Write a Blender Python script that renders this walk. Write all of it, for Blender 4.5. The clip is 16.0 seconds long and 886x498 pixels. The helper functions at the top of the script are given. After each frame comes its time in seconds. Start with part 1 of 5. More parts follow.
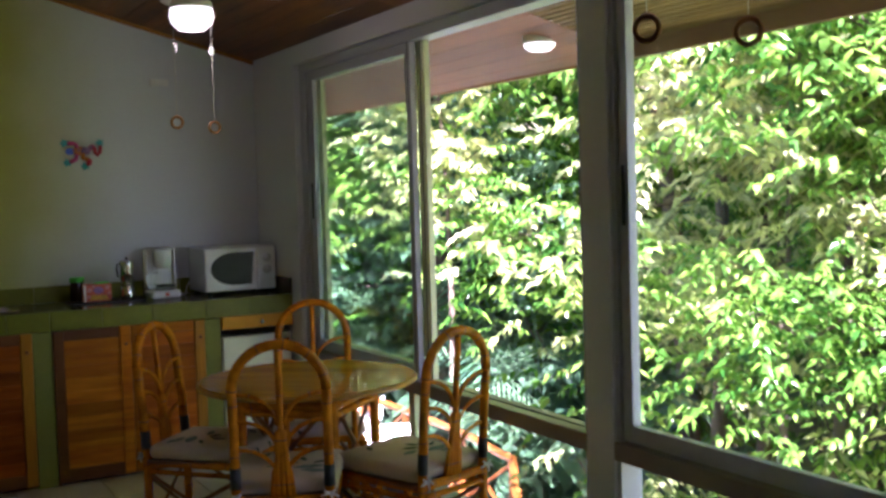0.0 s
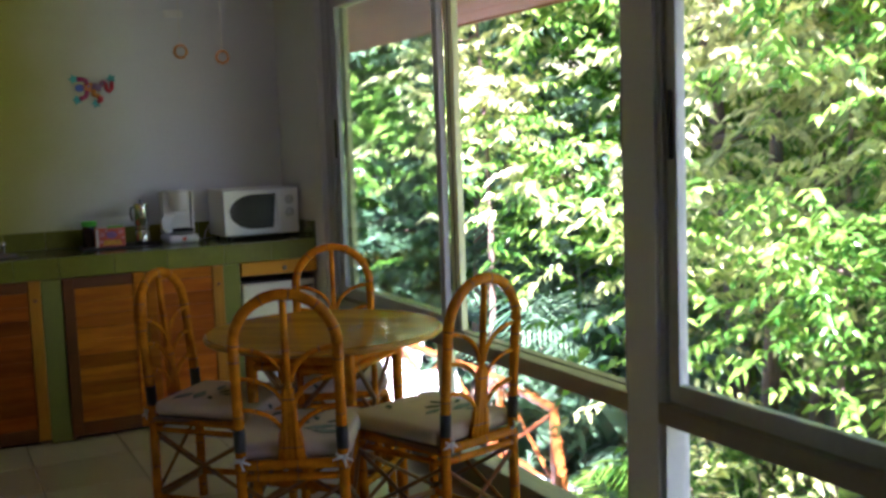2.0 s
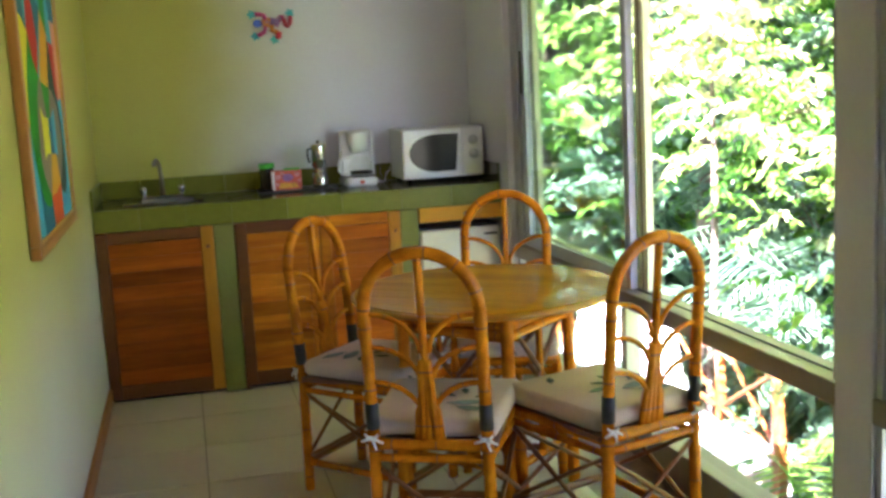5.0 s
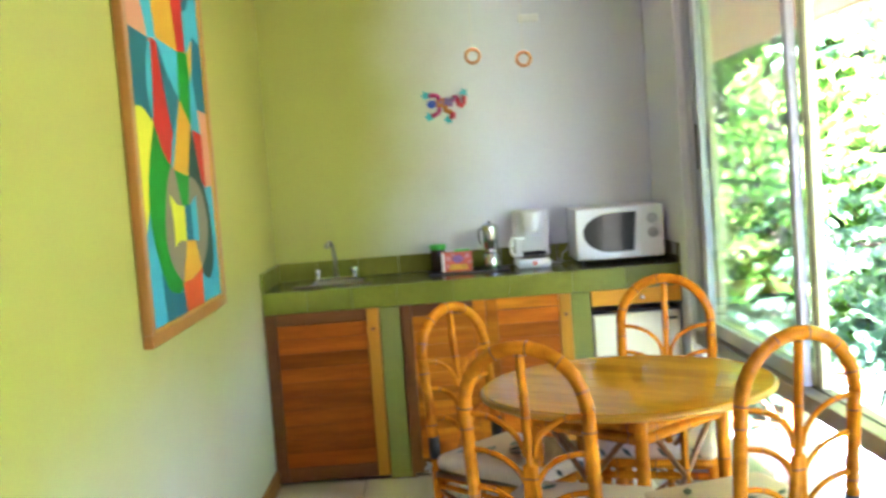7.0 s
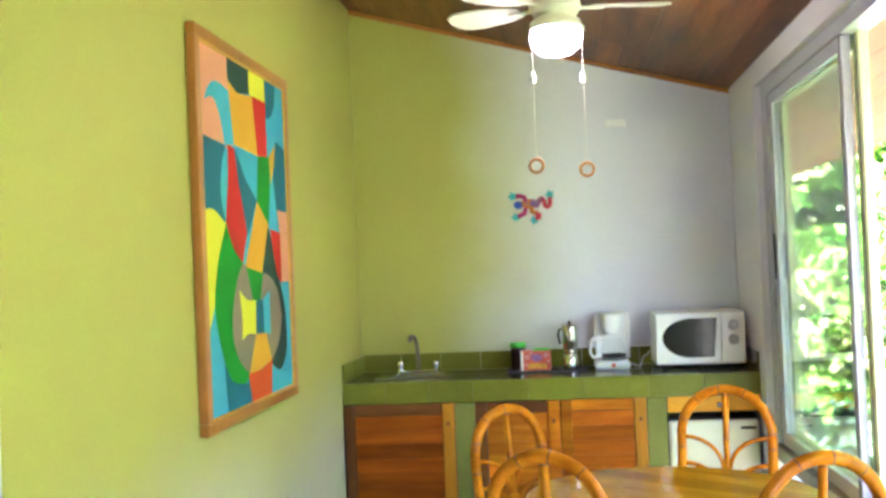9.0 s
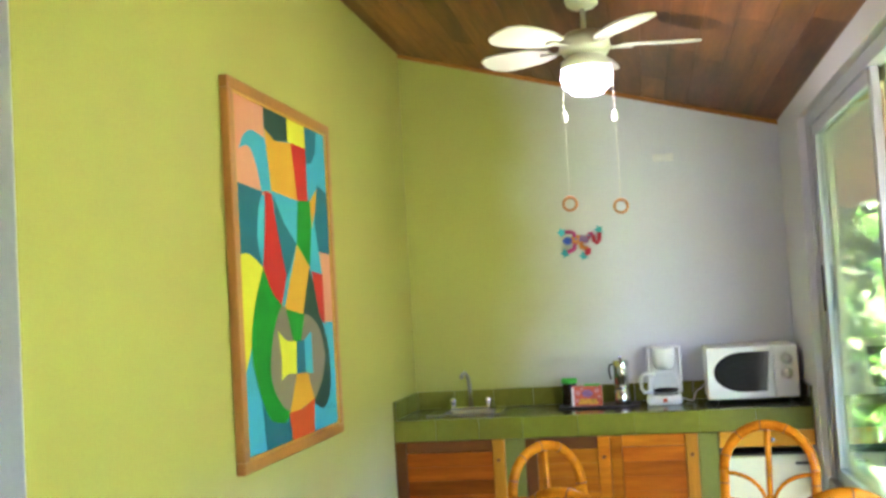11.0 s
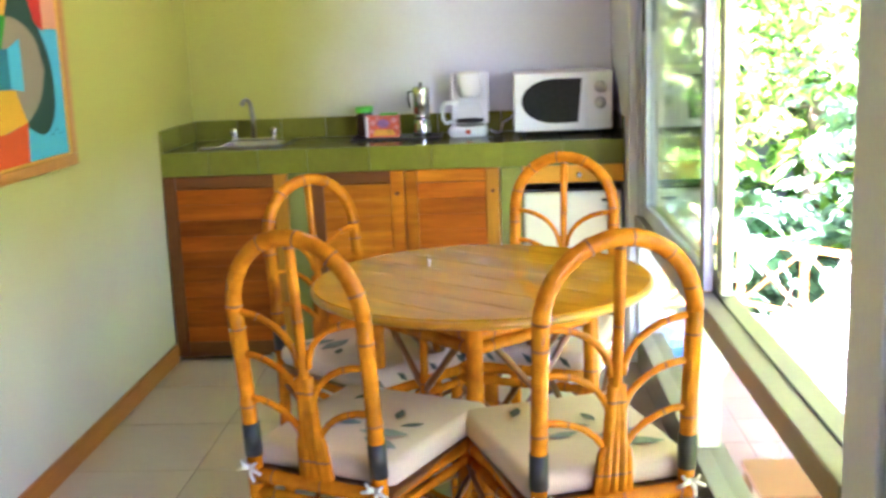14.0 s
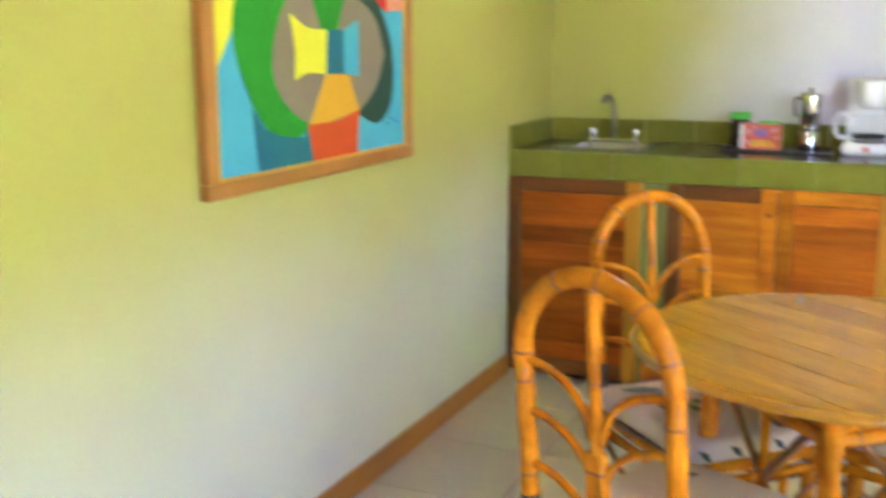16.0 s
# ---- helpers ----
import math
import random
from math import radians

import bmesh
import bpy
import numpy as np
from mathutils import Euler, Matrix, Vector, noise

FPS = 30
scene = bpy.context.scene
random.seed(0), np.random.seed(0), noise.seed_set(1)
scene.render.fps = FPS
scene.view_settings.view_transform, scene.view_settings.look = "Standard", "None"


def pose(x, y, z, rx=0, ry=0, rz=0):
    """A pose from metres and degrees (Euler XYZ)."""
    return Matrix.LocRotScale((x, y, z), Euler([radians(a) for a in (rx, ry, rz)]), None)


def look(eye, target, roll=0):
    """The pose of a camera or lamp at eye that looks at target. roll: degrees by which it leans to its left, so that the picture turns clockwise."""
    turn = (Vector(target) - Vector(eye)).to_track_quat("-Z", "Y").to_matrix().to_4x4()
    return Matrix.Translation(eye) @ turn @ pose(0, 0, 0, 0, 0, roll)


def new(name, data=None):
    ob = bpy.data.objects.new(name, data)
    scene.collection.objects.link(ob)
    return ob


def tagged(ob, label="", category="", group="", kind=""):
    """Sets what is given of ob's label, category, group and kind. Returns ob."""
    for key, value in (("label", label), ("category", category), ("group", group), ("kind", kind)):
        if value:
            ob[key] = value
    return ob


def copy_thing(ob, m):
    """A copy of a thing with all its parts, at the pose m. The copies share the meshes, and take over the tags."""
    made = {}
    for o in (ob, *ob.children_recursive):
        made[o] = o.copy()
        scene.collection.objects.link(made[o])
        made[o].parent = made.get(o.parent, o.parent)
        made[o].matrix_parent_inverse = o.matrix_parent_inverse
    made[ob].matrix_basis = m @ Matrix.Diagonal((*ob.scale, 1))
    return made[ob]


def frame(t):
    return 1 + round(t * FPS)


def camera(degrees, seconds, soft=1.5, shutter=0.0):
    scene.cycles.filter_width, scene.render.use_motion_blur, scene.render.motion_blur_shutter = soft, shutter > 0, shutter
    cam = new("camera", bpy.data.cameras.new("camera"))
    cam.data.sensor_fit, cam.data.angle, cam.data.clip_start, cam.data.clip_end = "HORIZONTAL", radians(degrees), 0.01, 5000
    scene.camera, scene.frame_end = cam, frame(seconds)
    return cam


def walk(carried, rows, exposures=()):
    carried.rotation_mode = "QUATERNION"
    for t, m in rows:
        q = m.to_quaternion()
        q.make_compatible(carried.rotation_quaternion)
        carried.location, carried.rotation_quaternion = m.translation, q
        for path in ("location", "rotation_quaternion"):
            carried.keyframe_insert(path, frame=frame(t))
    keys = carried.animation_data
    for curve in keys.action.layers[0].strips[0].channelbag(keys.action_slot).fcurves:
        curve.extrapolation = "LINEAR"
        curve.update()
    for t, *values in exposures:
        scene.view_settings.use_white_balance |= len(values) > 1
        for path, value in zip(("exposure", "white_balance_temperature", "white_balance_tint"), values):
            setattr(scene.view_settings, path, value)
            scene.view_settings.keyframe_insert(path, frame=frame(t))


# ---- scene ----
cam = camera(45.2, 16.0, soft=2.9, shutter=0.5)
PATH = [
    (0, (-0.199, -0.147, 1.43), (0.761, 1.605, 1.324), -1.7),
    (0.5, (-0.185, -0.11, 1.422), (0.785, 1.632, 1.275), -1.3),
    (1, (-0.109, -0.024, 1.408), (0.856, 1.718, 1.23), -1.7),
    (1.5, (-0.027, 0.07, 1.408), (0.922, 1.822, 1.236), -1.7),
    (2, (0.035, 0.146, 1.392), (0.912, 1.931, 1.184), -2.1),
    (2.5, (0.09, 0.232, 1.385), (0.934, 2.028, 1.135), -2.7),
    (3, (0.13, 0.333, 1.384), (1.001, 2.116, 1.139), -3.0),
    (3.5, (0.149, 0.418, 1.381), (0.989, 2.212, 1.105), -3.6),
    (4, (0.195, 0.464, 1.373), (1.003, 2.265, 1.055), -5.2),
    (4.5, (0.294, 0.493, 1.37), (0.917, 2.367, 1.059), -4.1),
    (4.7, (0.342, 0.497, 1.374), (0.888, 2.394, 1.057), -3.5),
    (6.8, (0.755, 0.648, 1.374), (0.839, 2.64, 1.22), -4.0),
    (7, (0.79, 0.66, 1.37), (0.802, 2.655, 1.23), -4.3),
    (7.5, (0.925, 0.641, 1.376), (0.744, 2.63, 1.268), -3.2),
    (8, (1.003, 0.624, 1.394), (0.755, 2.607, 1.325), -2.4),
    (8.5, (1.027, 0.619, 1.4), (0.781, 2.604, 1.385), -1.8),
    (9, (1.031, 0.56, 1.415), (0.807, 2.547, 1.45), -2.4),
    (9.5, (1.038, 0.502, 1.432), (0.874, 2.493, 1.532), -1.6),
    (9.7, (1.042, 0.496, 1.435), (0.867, 2.485, 1.559), -1.8),
    (11.8, (1.299, 0.611, 1.393), (0.813, 2.551, 1.413), -2.6),
    (12, (1.309, 0.661, 1.374), (0.809, 2.597, 1.344), -2.1),
    (12.5, (1.309, 0.799, 1.351), (0.784, 2.722, 1.19), -1.5),
    (13, (1.325, 0.943, 1.339), (0.993, 2.894, 1.051), -1.2),
    (13.5, (1.343, 1.021, 1.329), (1.181, 2.979, 0.954), -1.2),
    (14, (1.372, 1.127, 1.323), (1.26, 3.085, 0.931), -2.2),
    (14.2, (1.347, 1.178, 1.342), (1.287, 3.139, 0.954), -2.4),
    (14.5, (1.422, 1.286, 1.325), (1.325, 3.251, 0.964), -1.9),
    (15, (1.439, 1.412, 1.31), (1.201, 3.356, 0.908), -1.7),
    (15.5, (1.415, 1.521, 1.299), (0.929, 3.412, 0.863), -0.9),
    (16, (1.389, 1.586, 1.311), (0.597, 3.382, 0.923), -0.1),
]
walk(cam, [(t, look(eye, target, roll)) for t, eye, target, roll in PATH],
     exposures=[(0, 3.55, 5550, 43), (1.5, 3.65, 5550, 43), (2.5, 3.87, 5550, 44), (3.5, 4.4, 5550, 43), (4.7, 4.85, 5700, 41), (6.8, 6.0, 5450, 38), (9.7, 6.0, 5450, 38), (11.8, 5.85, 5500, 40), (13.5, 6.05, 5550, 46), (16, 6.12, 5650, 52)])

# ---- world and sun ----
SUN = Vector((-0.27, -0.6, 0.75)).normalized()
world = bpy.data.worlds.new("sky")
scene.world = world
world.use_nodes = True
wn = world.node_tree
sky = wn.nodes.new("ShaderNodeTexSky")
sky.sky_type = 'NISHITA'
sky.sun_disc = False
sky.sun_elevation = math.asin(SUN.z)
sky.sun_rotation = math.atan2(SUN.x, SUN.y)
wn.nodes["Background"].inputs["Strength"].default_value = 0.05
wn.links.new(sky.outputs[0], wn.nodes["Background"].inputs["Color"])
sun_data = bpy.data.lights.new("sun", 'SUN')
sun_data.energy, sun_data.angle, sun_data.color = 5.0, radians(0.5), (1.0, 0.95, 0.87)
sun = new("sun", sun_data)
sun.matrix_world = look(SUN * 40, (0, 0, 0))


# ---- materials ----
def material(name, color, rough=0.6, metal=0.0, vary=0.12, scale=6.0, bump=0.1, grain=0, stretch=(1, 1, 1), coat=0.0,
             island=0.0, second=None, fine=60.0, emit=0.0, trans=0.0, space="Object", spec=0.5, daylight_fade=None):
    """Colour with stains at one scale, grain and relief at another. grain: streaks along the short stretch axis."""
    m = bpy.data.materials.new(name)
    m.use_nodes = True
    nt = m.node_tree
    nd, ln = nt.nodes, nt.links
    b = nd["Principled BSDF"]
    b.inputs["Roughness"].default_value, b.inputs["Metallic"].default_value = rough, metal
    b.inputs["Coat Weight"].default_value = coat
    b.inputs["Coat Roughness"].default_value = 0.08
    b.inputs["Specular IOR Level"].default_value = spec
    tc = nd.new("ShaderNodeTexCoord")
    mp = nd.new("ShaderNodeMapping")
    mp.inputs["Scale"].default_value = stretch
    ln.new(tc.outputs[space], mp.inputs["Vector"])
    n1 = nd.new("ShaderNodeTexNoise")
    n1.inputs["Scale"].default_value, n1.inputs["Detail"].default_value = scale, 4
    n2 = nd.new("ShaderNodeTexNoise")
    n2.inputs["Scale"].default_value, n2.inputs["Detail"].default_value = fine, 3
    for n in (n1, n2):
        ln.new(mp.outputs[0], n.inputs["Vector"])
    ramp = nd.new("ShaderNodeValToRGB")
    ramp.color_ramp.elements[0].position, ramp.color_ramp.elements[1].position = 0.3, 0.7
    dark = second or [c * (1 - vary) for c in color]
    ramp.color_ramp.elements[0].color, ramp.color_ramp.elements[1].color = (*dark, 1), (*color, 1)
    ln.new(n1.outputs["Fac"], ramp.inputs["Fac"])
    base = ramp.outputs["Color"]
    if daylight_fade:  # daylight painted in: another tone from one end of an axis to the other
        axis, lo, hi, tone = daylight_fade
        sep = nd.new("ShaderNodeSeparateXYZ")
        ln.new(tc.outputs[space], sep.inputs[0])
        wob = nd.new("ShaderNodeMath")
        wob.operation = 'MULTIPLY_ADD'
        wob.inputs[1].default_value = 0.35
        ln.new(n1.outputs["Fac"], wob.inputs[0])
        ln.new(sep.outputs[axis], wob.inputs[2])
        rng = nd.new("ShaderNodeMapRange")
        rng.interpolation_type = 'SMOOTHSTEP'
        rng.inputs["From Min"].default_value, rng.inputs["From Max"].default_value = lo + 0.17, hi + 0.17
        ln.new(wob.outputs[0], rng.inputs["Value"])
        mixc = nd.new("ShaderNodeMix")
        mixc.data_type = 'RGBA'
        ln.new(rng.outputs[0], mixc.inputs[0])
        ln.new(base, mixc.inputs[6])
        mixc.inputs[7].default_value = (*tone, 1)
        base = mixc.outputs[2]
    hsv = nd.new("ShaderNodeHueSaturation")
    ln.new(base, hsv.inputs["Color"])
    fac = nd.new("ShaderNodeMapRange")
    fac.inputs["To Min"].default_value, fac.inputs["To Max"].default_value = 1 - vary, 1 + vary
    ln.new(n2.outputs["Fac"], fac.inputs["Value"])
    value = fac.outputs[0]
    if island:
        info = nd.new("ShaderNodeObjectInfo" if island > 0 else "ShaderNodeNewGeometry")
        r2 = nd.new("ShaderNodeMapRange")
        r2.inputs["To Min"].default_value, r2.inputs["To Max"].default_value = 1 - abs(island), 1 + abs(island)
        ln.new(info.outputs["Random" if island > 0 else "Random Per Island"], r2.inputs["Value"])
        mul = nd.new("ShaderNodeMath")
        mul.operation = 'MULTIPLY'
        ln.new(value, mul.inputs[0])
        ln.new(r2.outputs[0], mul.inputs[1])
        value = mul.outputs[0]
        if trans:  # leaves: the brighter ones yellower, the darker ones bluer
            hue = nd.new("ShaderNodeMapRange")
            hue.inputs["To Min"].default_value, hue.inputs["To Max"].default_value = 0.53, 0.475
            ln.new(info.outputs["Random Per Island"], hue.inputs["Value"])
            ln.new(hue.outputs[0], hsv.inputs["Hue"])
    ln.new(value, hsv.inputs["Value"])
    ln.new(hsv.outputs["Color"], b.inputs["Base Color"])
    if bump:
        bp = nd.new("ShaderNodeBump")
        bp.inputs["Strength"].default_value, bp.inputs["Distance"].default_value = bump, 0.004
        ln.new(n2.outputs["Fac"], bp.inputs["Height"])
        ln.new(bp.outputs[0], b.inputs["Normal"])
    if emit:
        b.inputs["Emission Color"].default_value = (*color, 1)
        b.inputs["Emission Strength"].default_value = emit
    if trans:
        tr = nd.new("ShaderNodeBsdfTranslucent")
        mix = nd.new("ShaderNodeMixShader")
        mix.inputs[0].default_value = trans
        ln.new(hsv.outputs["Color"], tr.inputs["Color"])
        ln.new(b.outputs[0], mix.inputs[1])
        ln.new(tr.outputs[0], mix.inputs[2])
        ln.new(mix.outputs[0], nd["Material Output"].inputs["Surface"])
    return m


def glass_material(name, tint, haze=0.0):
    """A thin pane: clear, with a mirror gloss that grows towards grazing view."""
    m = bpy.data.materials.new(name)
    m.use_nodes = True
    nd, ln = m.node_tree.nodes, m.node_tree.links
    nd.remove(nd["Principled BSDF"])
    clear, gloss, mix = nd.new("ShaderNodeBsdfTransparent"), nd.new("ShaderNodeBsdfGlossy"), nd.new("ShaderNodeMixShader")
    clear.inputs["Color"].default_value = (*tint, 1)
    gloss.inputs["Roughness"].default_value = 0.02
    lw = nd.new("ShaderNodeLayerWeight")
    lw.inputs["Blend"].default_value = 0.5
    power, scale, add = (nd.new("ShaderNodeMath") for _ in range(3))
    power.operation, scale.operation, add.operation = 'POWER', 'MULTIPLY', 'ADD'
    power.inputs[1].default_value, scale.inputs[1].default_value, add.inputs[1].default_value = 5.0, 0.9, 0.035
    ln.new(lw.outputs["Facing"], power.inputs[0])
    ln.new(power.outputs[0], scale.inputs[0])
    ln.new(scale.outputs[0], add.inputs[0])
    ln.new(add.outputs[0], mix.inputs[0])
    ln.new(clear.outputs[0], mix.inputs[1])
    ln.new(gloss.outputs[0], mix.inputs[2])
    ln.new(mix.outputs[0], nd["Material Output"].inputs["Surface"])
    return m


M = {}
# Both lime walls carry window daylight in their paint, low down and eastward.
M["lime"] = material("lime_wall_paint_daylit_low", (0.42, 0.385, 0.088), 0.6, spec=0.25, vary=0.05, scale=1.5, bump=0.15, fine=90, daylight_fade=("Z", 1.1, 0.3, (0.58, 0.57, 0.5)))
M["lime_daylit"] = material("lime_wall_paint_daylit_east", (0.41, 0.405, 0.085), 0.6, spec=0.25, vary=0.05, scale=1.5, bump=0.15, fine=90, daylight_fade=("X", 0.42, 1.2, (0.73, 0.76, 0.86)))
M["white_wall"] = material("white_wall_paint", (0.74, 0.75, 0.82), 0.75, vary=0.05, scale=1.5, bump=0.15, fine=90)
M["ceiling"] = material("varnished_ceiling_boards", (0.3, 0.11, 0.025), 0.45, spec=0.25, vary=0.3, scale=2.5, stretch=(6, 0.6, 6), bump=0.15,
                        second=(0.12, 0.05, 0.018), fine=14, island=-0.35)
M["soffit"] = material("soffit_boards", (0.4, 0.14, 0.042), 0.6, vary=0.2, scale=2.5, stretch=(6, 0.6, 6), bump=0.15,
                       second=(0.34, 0.13, 0.05), fine=14, island=-0.12)
M["cane_mat"] = material("yellow_cane_matting", (0.5, 0.32, 0.1), 0.6, vary=0.25, scale=3, stretch=(6, 0.8, 6), second=(0.3, 0.17, 0.05), fine=14, island=-0.2)
M["fascia_wood"] = material("weathered_fascia_wood", (0.34, 0.2, 0.12), 0.7, vary=0.2, scale=3, stretch=(6, 0.8, 6), fine=14)
M["tile"] = material("cream_floor_tile", (0.56, 0.51, 0.4), 0.3, vary=0.06, scale=5, bump=0.05, fine=30, island=0.05, space="Object")
M["grout"] = material("floor_grout", (0.3, 0.26, 0.21), 0.9, vary=0.1)
M["base"] = material("brown_baseboard_wood", (0.42, 0.16, 0.02), 0.45, vary=0.2, stretch=(8, 0.7, 8), scale=4, fine=20)
M["green_tile"] = material("olive_counter_tile", (0.175, 0.182, 0.018), 0.3, spec=0.25, vary=0.15, scale=7, bump=0.06, fine=40, island=0.12)
M["green_plaster"] = material("olive_plaster", (0.21, 0.22, 0.045), 0.6, spec=0.25, vary=0.12, scale=5, bump=0.15)
M["counter_top"] = material("dark_olive_worktop_tile", (0.1, 0.105, 0.05), 0.18, vary=0.2, scale=6, bump=0.05, island=0.1)
M["door_dark"] = material("dark_stained_door_wood", (0.17, 0.055, 0.008), 0.45, spec=0.3, vary=0.25, scale=3, stretch=(0.8, 6, 8), fine=18, island=0.15)
M["door_red"] = material("red_brown_slat_wood", (0.34, 0.08, 0.001), 0.45, spec=0.12, vary=0.3, scale=3, stretch=(0.8, 6, 9), fine=18, island=0.3,
                         second=(0.2, 0.042, 0.001))
M["door_gold"] = material("honey_slat_wood", (0.58, 0.19, 0.001), 0.45, spec=0.12, vary=0.3, scale=3, stretch=(0.8, 6, 9), fine=18, island=0.35,
                          second=(0.34, 0.085, 0.004))
M["door_amber"] = material("amber_slat_wood", (0.5, 0.13, 0.001), 0.45, spec=0.12, vary=0.3, scale=3, stretch=(0.8, 6, 9), fine=18, island=0.35,
                           second=(0.32, 0.07, 0.002))
M["stile"] = material("light_stile_wood", (0.53, 0.22, 0.008), 0.45, spec=0.25, vary=0.25, scale=3, stretch=(8, 6, 0.8), fine=18, island=0.12)
M["cane"] = material("varnished_rattan_cane", (0.72, 0.235, 0.0), 0.24, spec=0.16, vary=0.25, scale=14, bump=0.12, second=(0.36, 0.1, 0.0), coat=0.04, fine=50)
M["cane_node"] = material("brown_cane_node", (0.26, 0.075, 0.004), 0.35, vary=0.3, scale=40)
M["cane_dark"] = material("dark_rattan_cane", (0.24, 0.085, 0.02), 0.35, vary=0.3, scale=14, bump=0.1, coat=0.2)
M["sleeve"] = material("black_binding", (0.03, 0.028, 0.03), 0.5, vary=0.3)
M["cushion"] = material("beige_cushion_cloth", (0.64, 0.5, 0.41), 0.9, vary=0.1, scale=8, bump=0.3, fine=160)
M["pale_leaf_print"] = material("grey_green_leaf_print", (0.22, 0.27, 0.25), 0.9, vary=0.3, scale=30)
M["leaf_print"] = material("dark_leaf_print", (0.07, 0.09, 0.085), 0.9, vary=0.3, scale=30)
M["string"] = material("white_tie_string", (0.75, 0.72, 0.68), 0.9, vary=0.1)
M["table"] = material("varnished_table_boards", (0.53, 0.235, 0.0), 0.05, spec=0.05, vary=0.2, scale=3, stretch=(7, 0.8, 7), fine=16, coat=0.0,
                      second=(0.4, 0.17, 0.0), island=0.12, bump=0.008)
M["drawer"] = material("honey_drawer_wood", (0.78, 0.34, 0.008), 0.45, spec=0.25, vary=0.2, scale=3, stretch=(0.8, 6, 9), fine=18)
M["rim"] = material("table_edge_cane", (0.52, 0.23, 0.004), 0.3, vary=0.2, scale=14, coat=0.3)
M["alu"] = material("grey_anodised_aluminium", (0.5, 0.52, 0.6), 0.45, metal=0.15, vary=0.1, scale=3, bump=0.05)
M["rail_alu"] = material("bronze_grey_aluminium", (0.3, 0.265, 0.22), 0.45, metal=0.2, vary=0.1, scale=3, bump=0.05)
# Outdoor light on the stiles, put into the aluminium's colour.
M["alu_daylit"] = material("daylit_aluminium", (0.74, 0.77, 0.5), 0.45, metal=0.0, vary=0.08, scale=3, bump=0.05)
M["gasket"] = material("black_window_gasket", (0.02, 0.02, 0.022), 0.6, vary=0.2)
M["chrome"] = material("chrome", (0.75, 0.75, 0.76), 0.12, metal=1.0, vary=0.05, bump=0)
M["dull_metal"] = material("dull_tap_metal", (0.3, 0.28, 0.24), 0.3, metal=1.0, vary=0.1, bump=0.02)
M["steel"] = material("stainless_steel", (0.55, 0.55, 0.53), 0.25, metal=1.0, vary=0.08, scale=10, bump=0.03)
M["white_plastic"] = material("white_plastic", (0.86, 0.87, 0.9), 0.35, vary=0.03, bump=0.02)
M["grey_plastic"] = material("pale_grey_plastic", (0.6, 0.61, 0.65), 0.4, vary=0.03, bump=0.02)
M["dark_glass"] = material("dark_oven_glass", (0.03, 0.033, 0.033), 0.1, spec=0.2, vary=0.2, bump=0)
M["black"] = material("black_plastic", (0.015, 0.015, 0.017), 0.35, vary=0.2, bump=0.03)
M["cream"] = material("cream_enamel", (0.74, 0.72, 0.6), 0.35, vary=0.04, bump=0.03)
M["fan_white"] = material("cream_fan_enamel", (0.72, 0.7, 0.6), 0.4, vary=0.04, bump=0.03)
M["lamp"] = material("lit_opal_glass", (1.0, 0.95, 0.82), 0.4, vary=0.02, bump=0, emit=0.25)
M["ring"] = material("orange_wooden_ring", (0.45, 0.19, 0.05), 0.5, vary=0.2, scale=30)
M["lid"] = material("green_plastic_lid", (0.05, 0.5, 0.03), 0.4, vary=0.08)
M["jar"] = material("dark_jar", (0.035, 0.02, 0.015), 0.15, vary=0.2)
M["clear_glass"] = glass_material("clear_glass", (0.97, 0.98, 0.97))
M["tinted_glass"] = glass_material("tinted_window_glass", (0.78, 0.84, 0.81))
M["deck"] = material("terracotta_deck_tile", (0.5, 0.29, 0.22), 0.7, vary=0.15, scale=4, island=0.1)
M["deck_wood"] = material("orange_stained_rail_wood", (0.36, 0.11, 0.018), 0.5, vary=0.2, scale=5, stretch=(4, 4, 1))
M["pool"] = material("blue_pool_water", (0.08, 0.42, 0.75), 0.08, vary=0.2, scale=2, bump=0.3, fine=8)
M["coping"] = material("pale_pool_coping", (0.75, 0.7, 0.64), 0.7, vary=0.08)
M["bark"] = material("grey_brown_bark", (0.16, 0.12, 0.085), 0.85, vary=0.35, scale=5, stretch=(3, 3, 0.6), bump=0.6, fine=25)
# Leaf colours lightened past leaf tone; sunlight is put into them, most in leaf_b.
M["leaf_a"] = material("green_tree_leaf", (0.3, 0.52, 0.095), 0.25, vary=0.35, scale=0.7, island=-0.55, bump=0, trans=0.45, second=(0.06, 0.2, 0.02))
M["leaf_b"] = material("sunlit_yellow_green_leaf", (0.78, 0.78, 0.42), 0.25, vary=0.35, scale=0.7, island=-0.5, bump=0, trans=0.45, second=(0.3, 0.42, 0.08))
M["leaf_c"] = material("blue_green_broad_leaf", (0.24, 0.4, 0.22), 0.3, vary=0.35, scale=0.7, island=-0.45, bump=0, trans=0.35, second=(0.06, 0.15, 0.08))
M["soil"] = material("leaf_litter_ground", (0.12, 0.1, 0.05), 0.95, vary=0.4, scale=1.5, second=(0.05, 0.09, 0.025), bump=0.5, fine=12)
M["roof"] = material("roof_sheet", (0.3, 0.12, 0.08), 0.7, vary=0.2)


# ---- mesh helpers ----
def link(name, bm, mat, parent=None, smooth=False, at=None):
    me = bpy.data.meshes.new(name)
    bmesh.ops.recalc_face_normals(bm, faces=bm.faces)
    bm.to_mesh(me)
    bm.free()
    for p in me.polygons:
        p.use_smooth = smooth
    me.materials.append(M[mat])
    if mat == "cane":
        me.materials.append(M["cane_node"])
    ob = new(name, me)
    if parent:
        ob.parent = parent
    if at is not None:
        ob.matrix_basis = at
    return ob


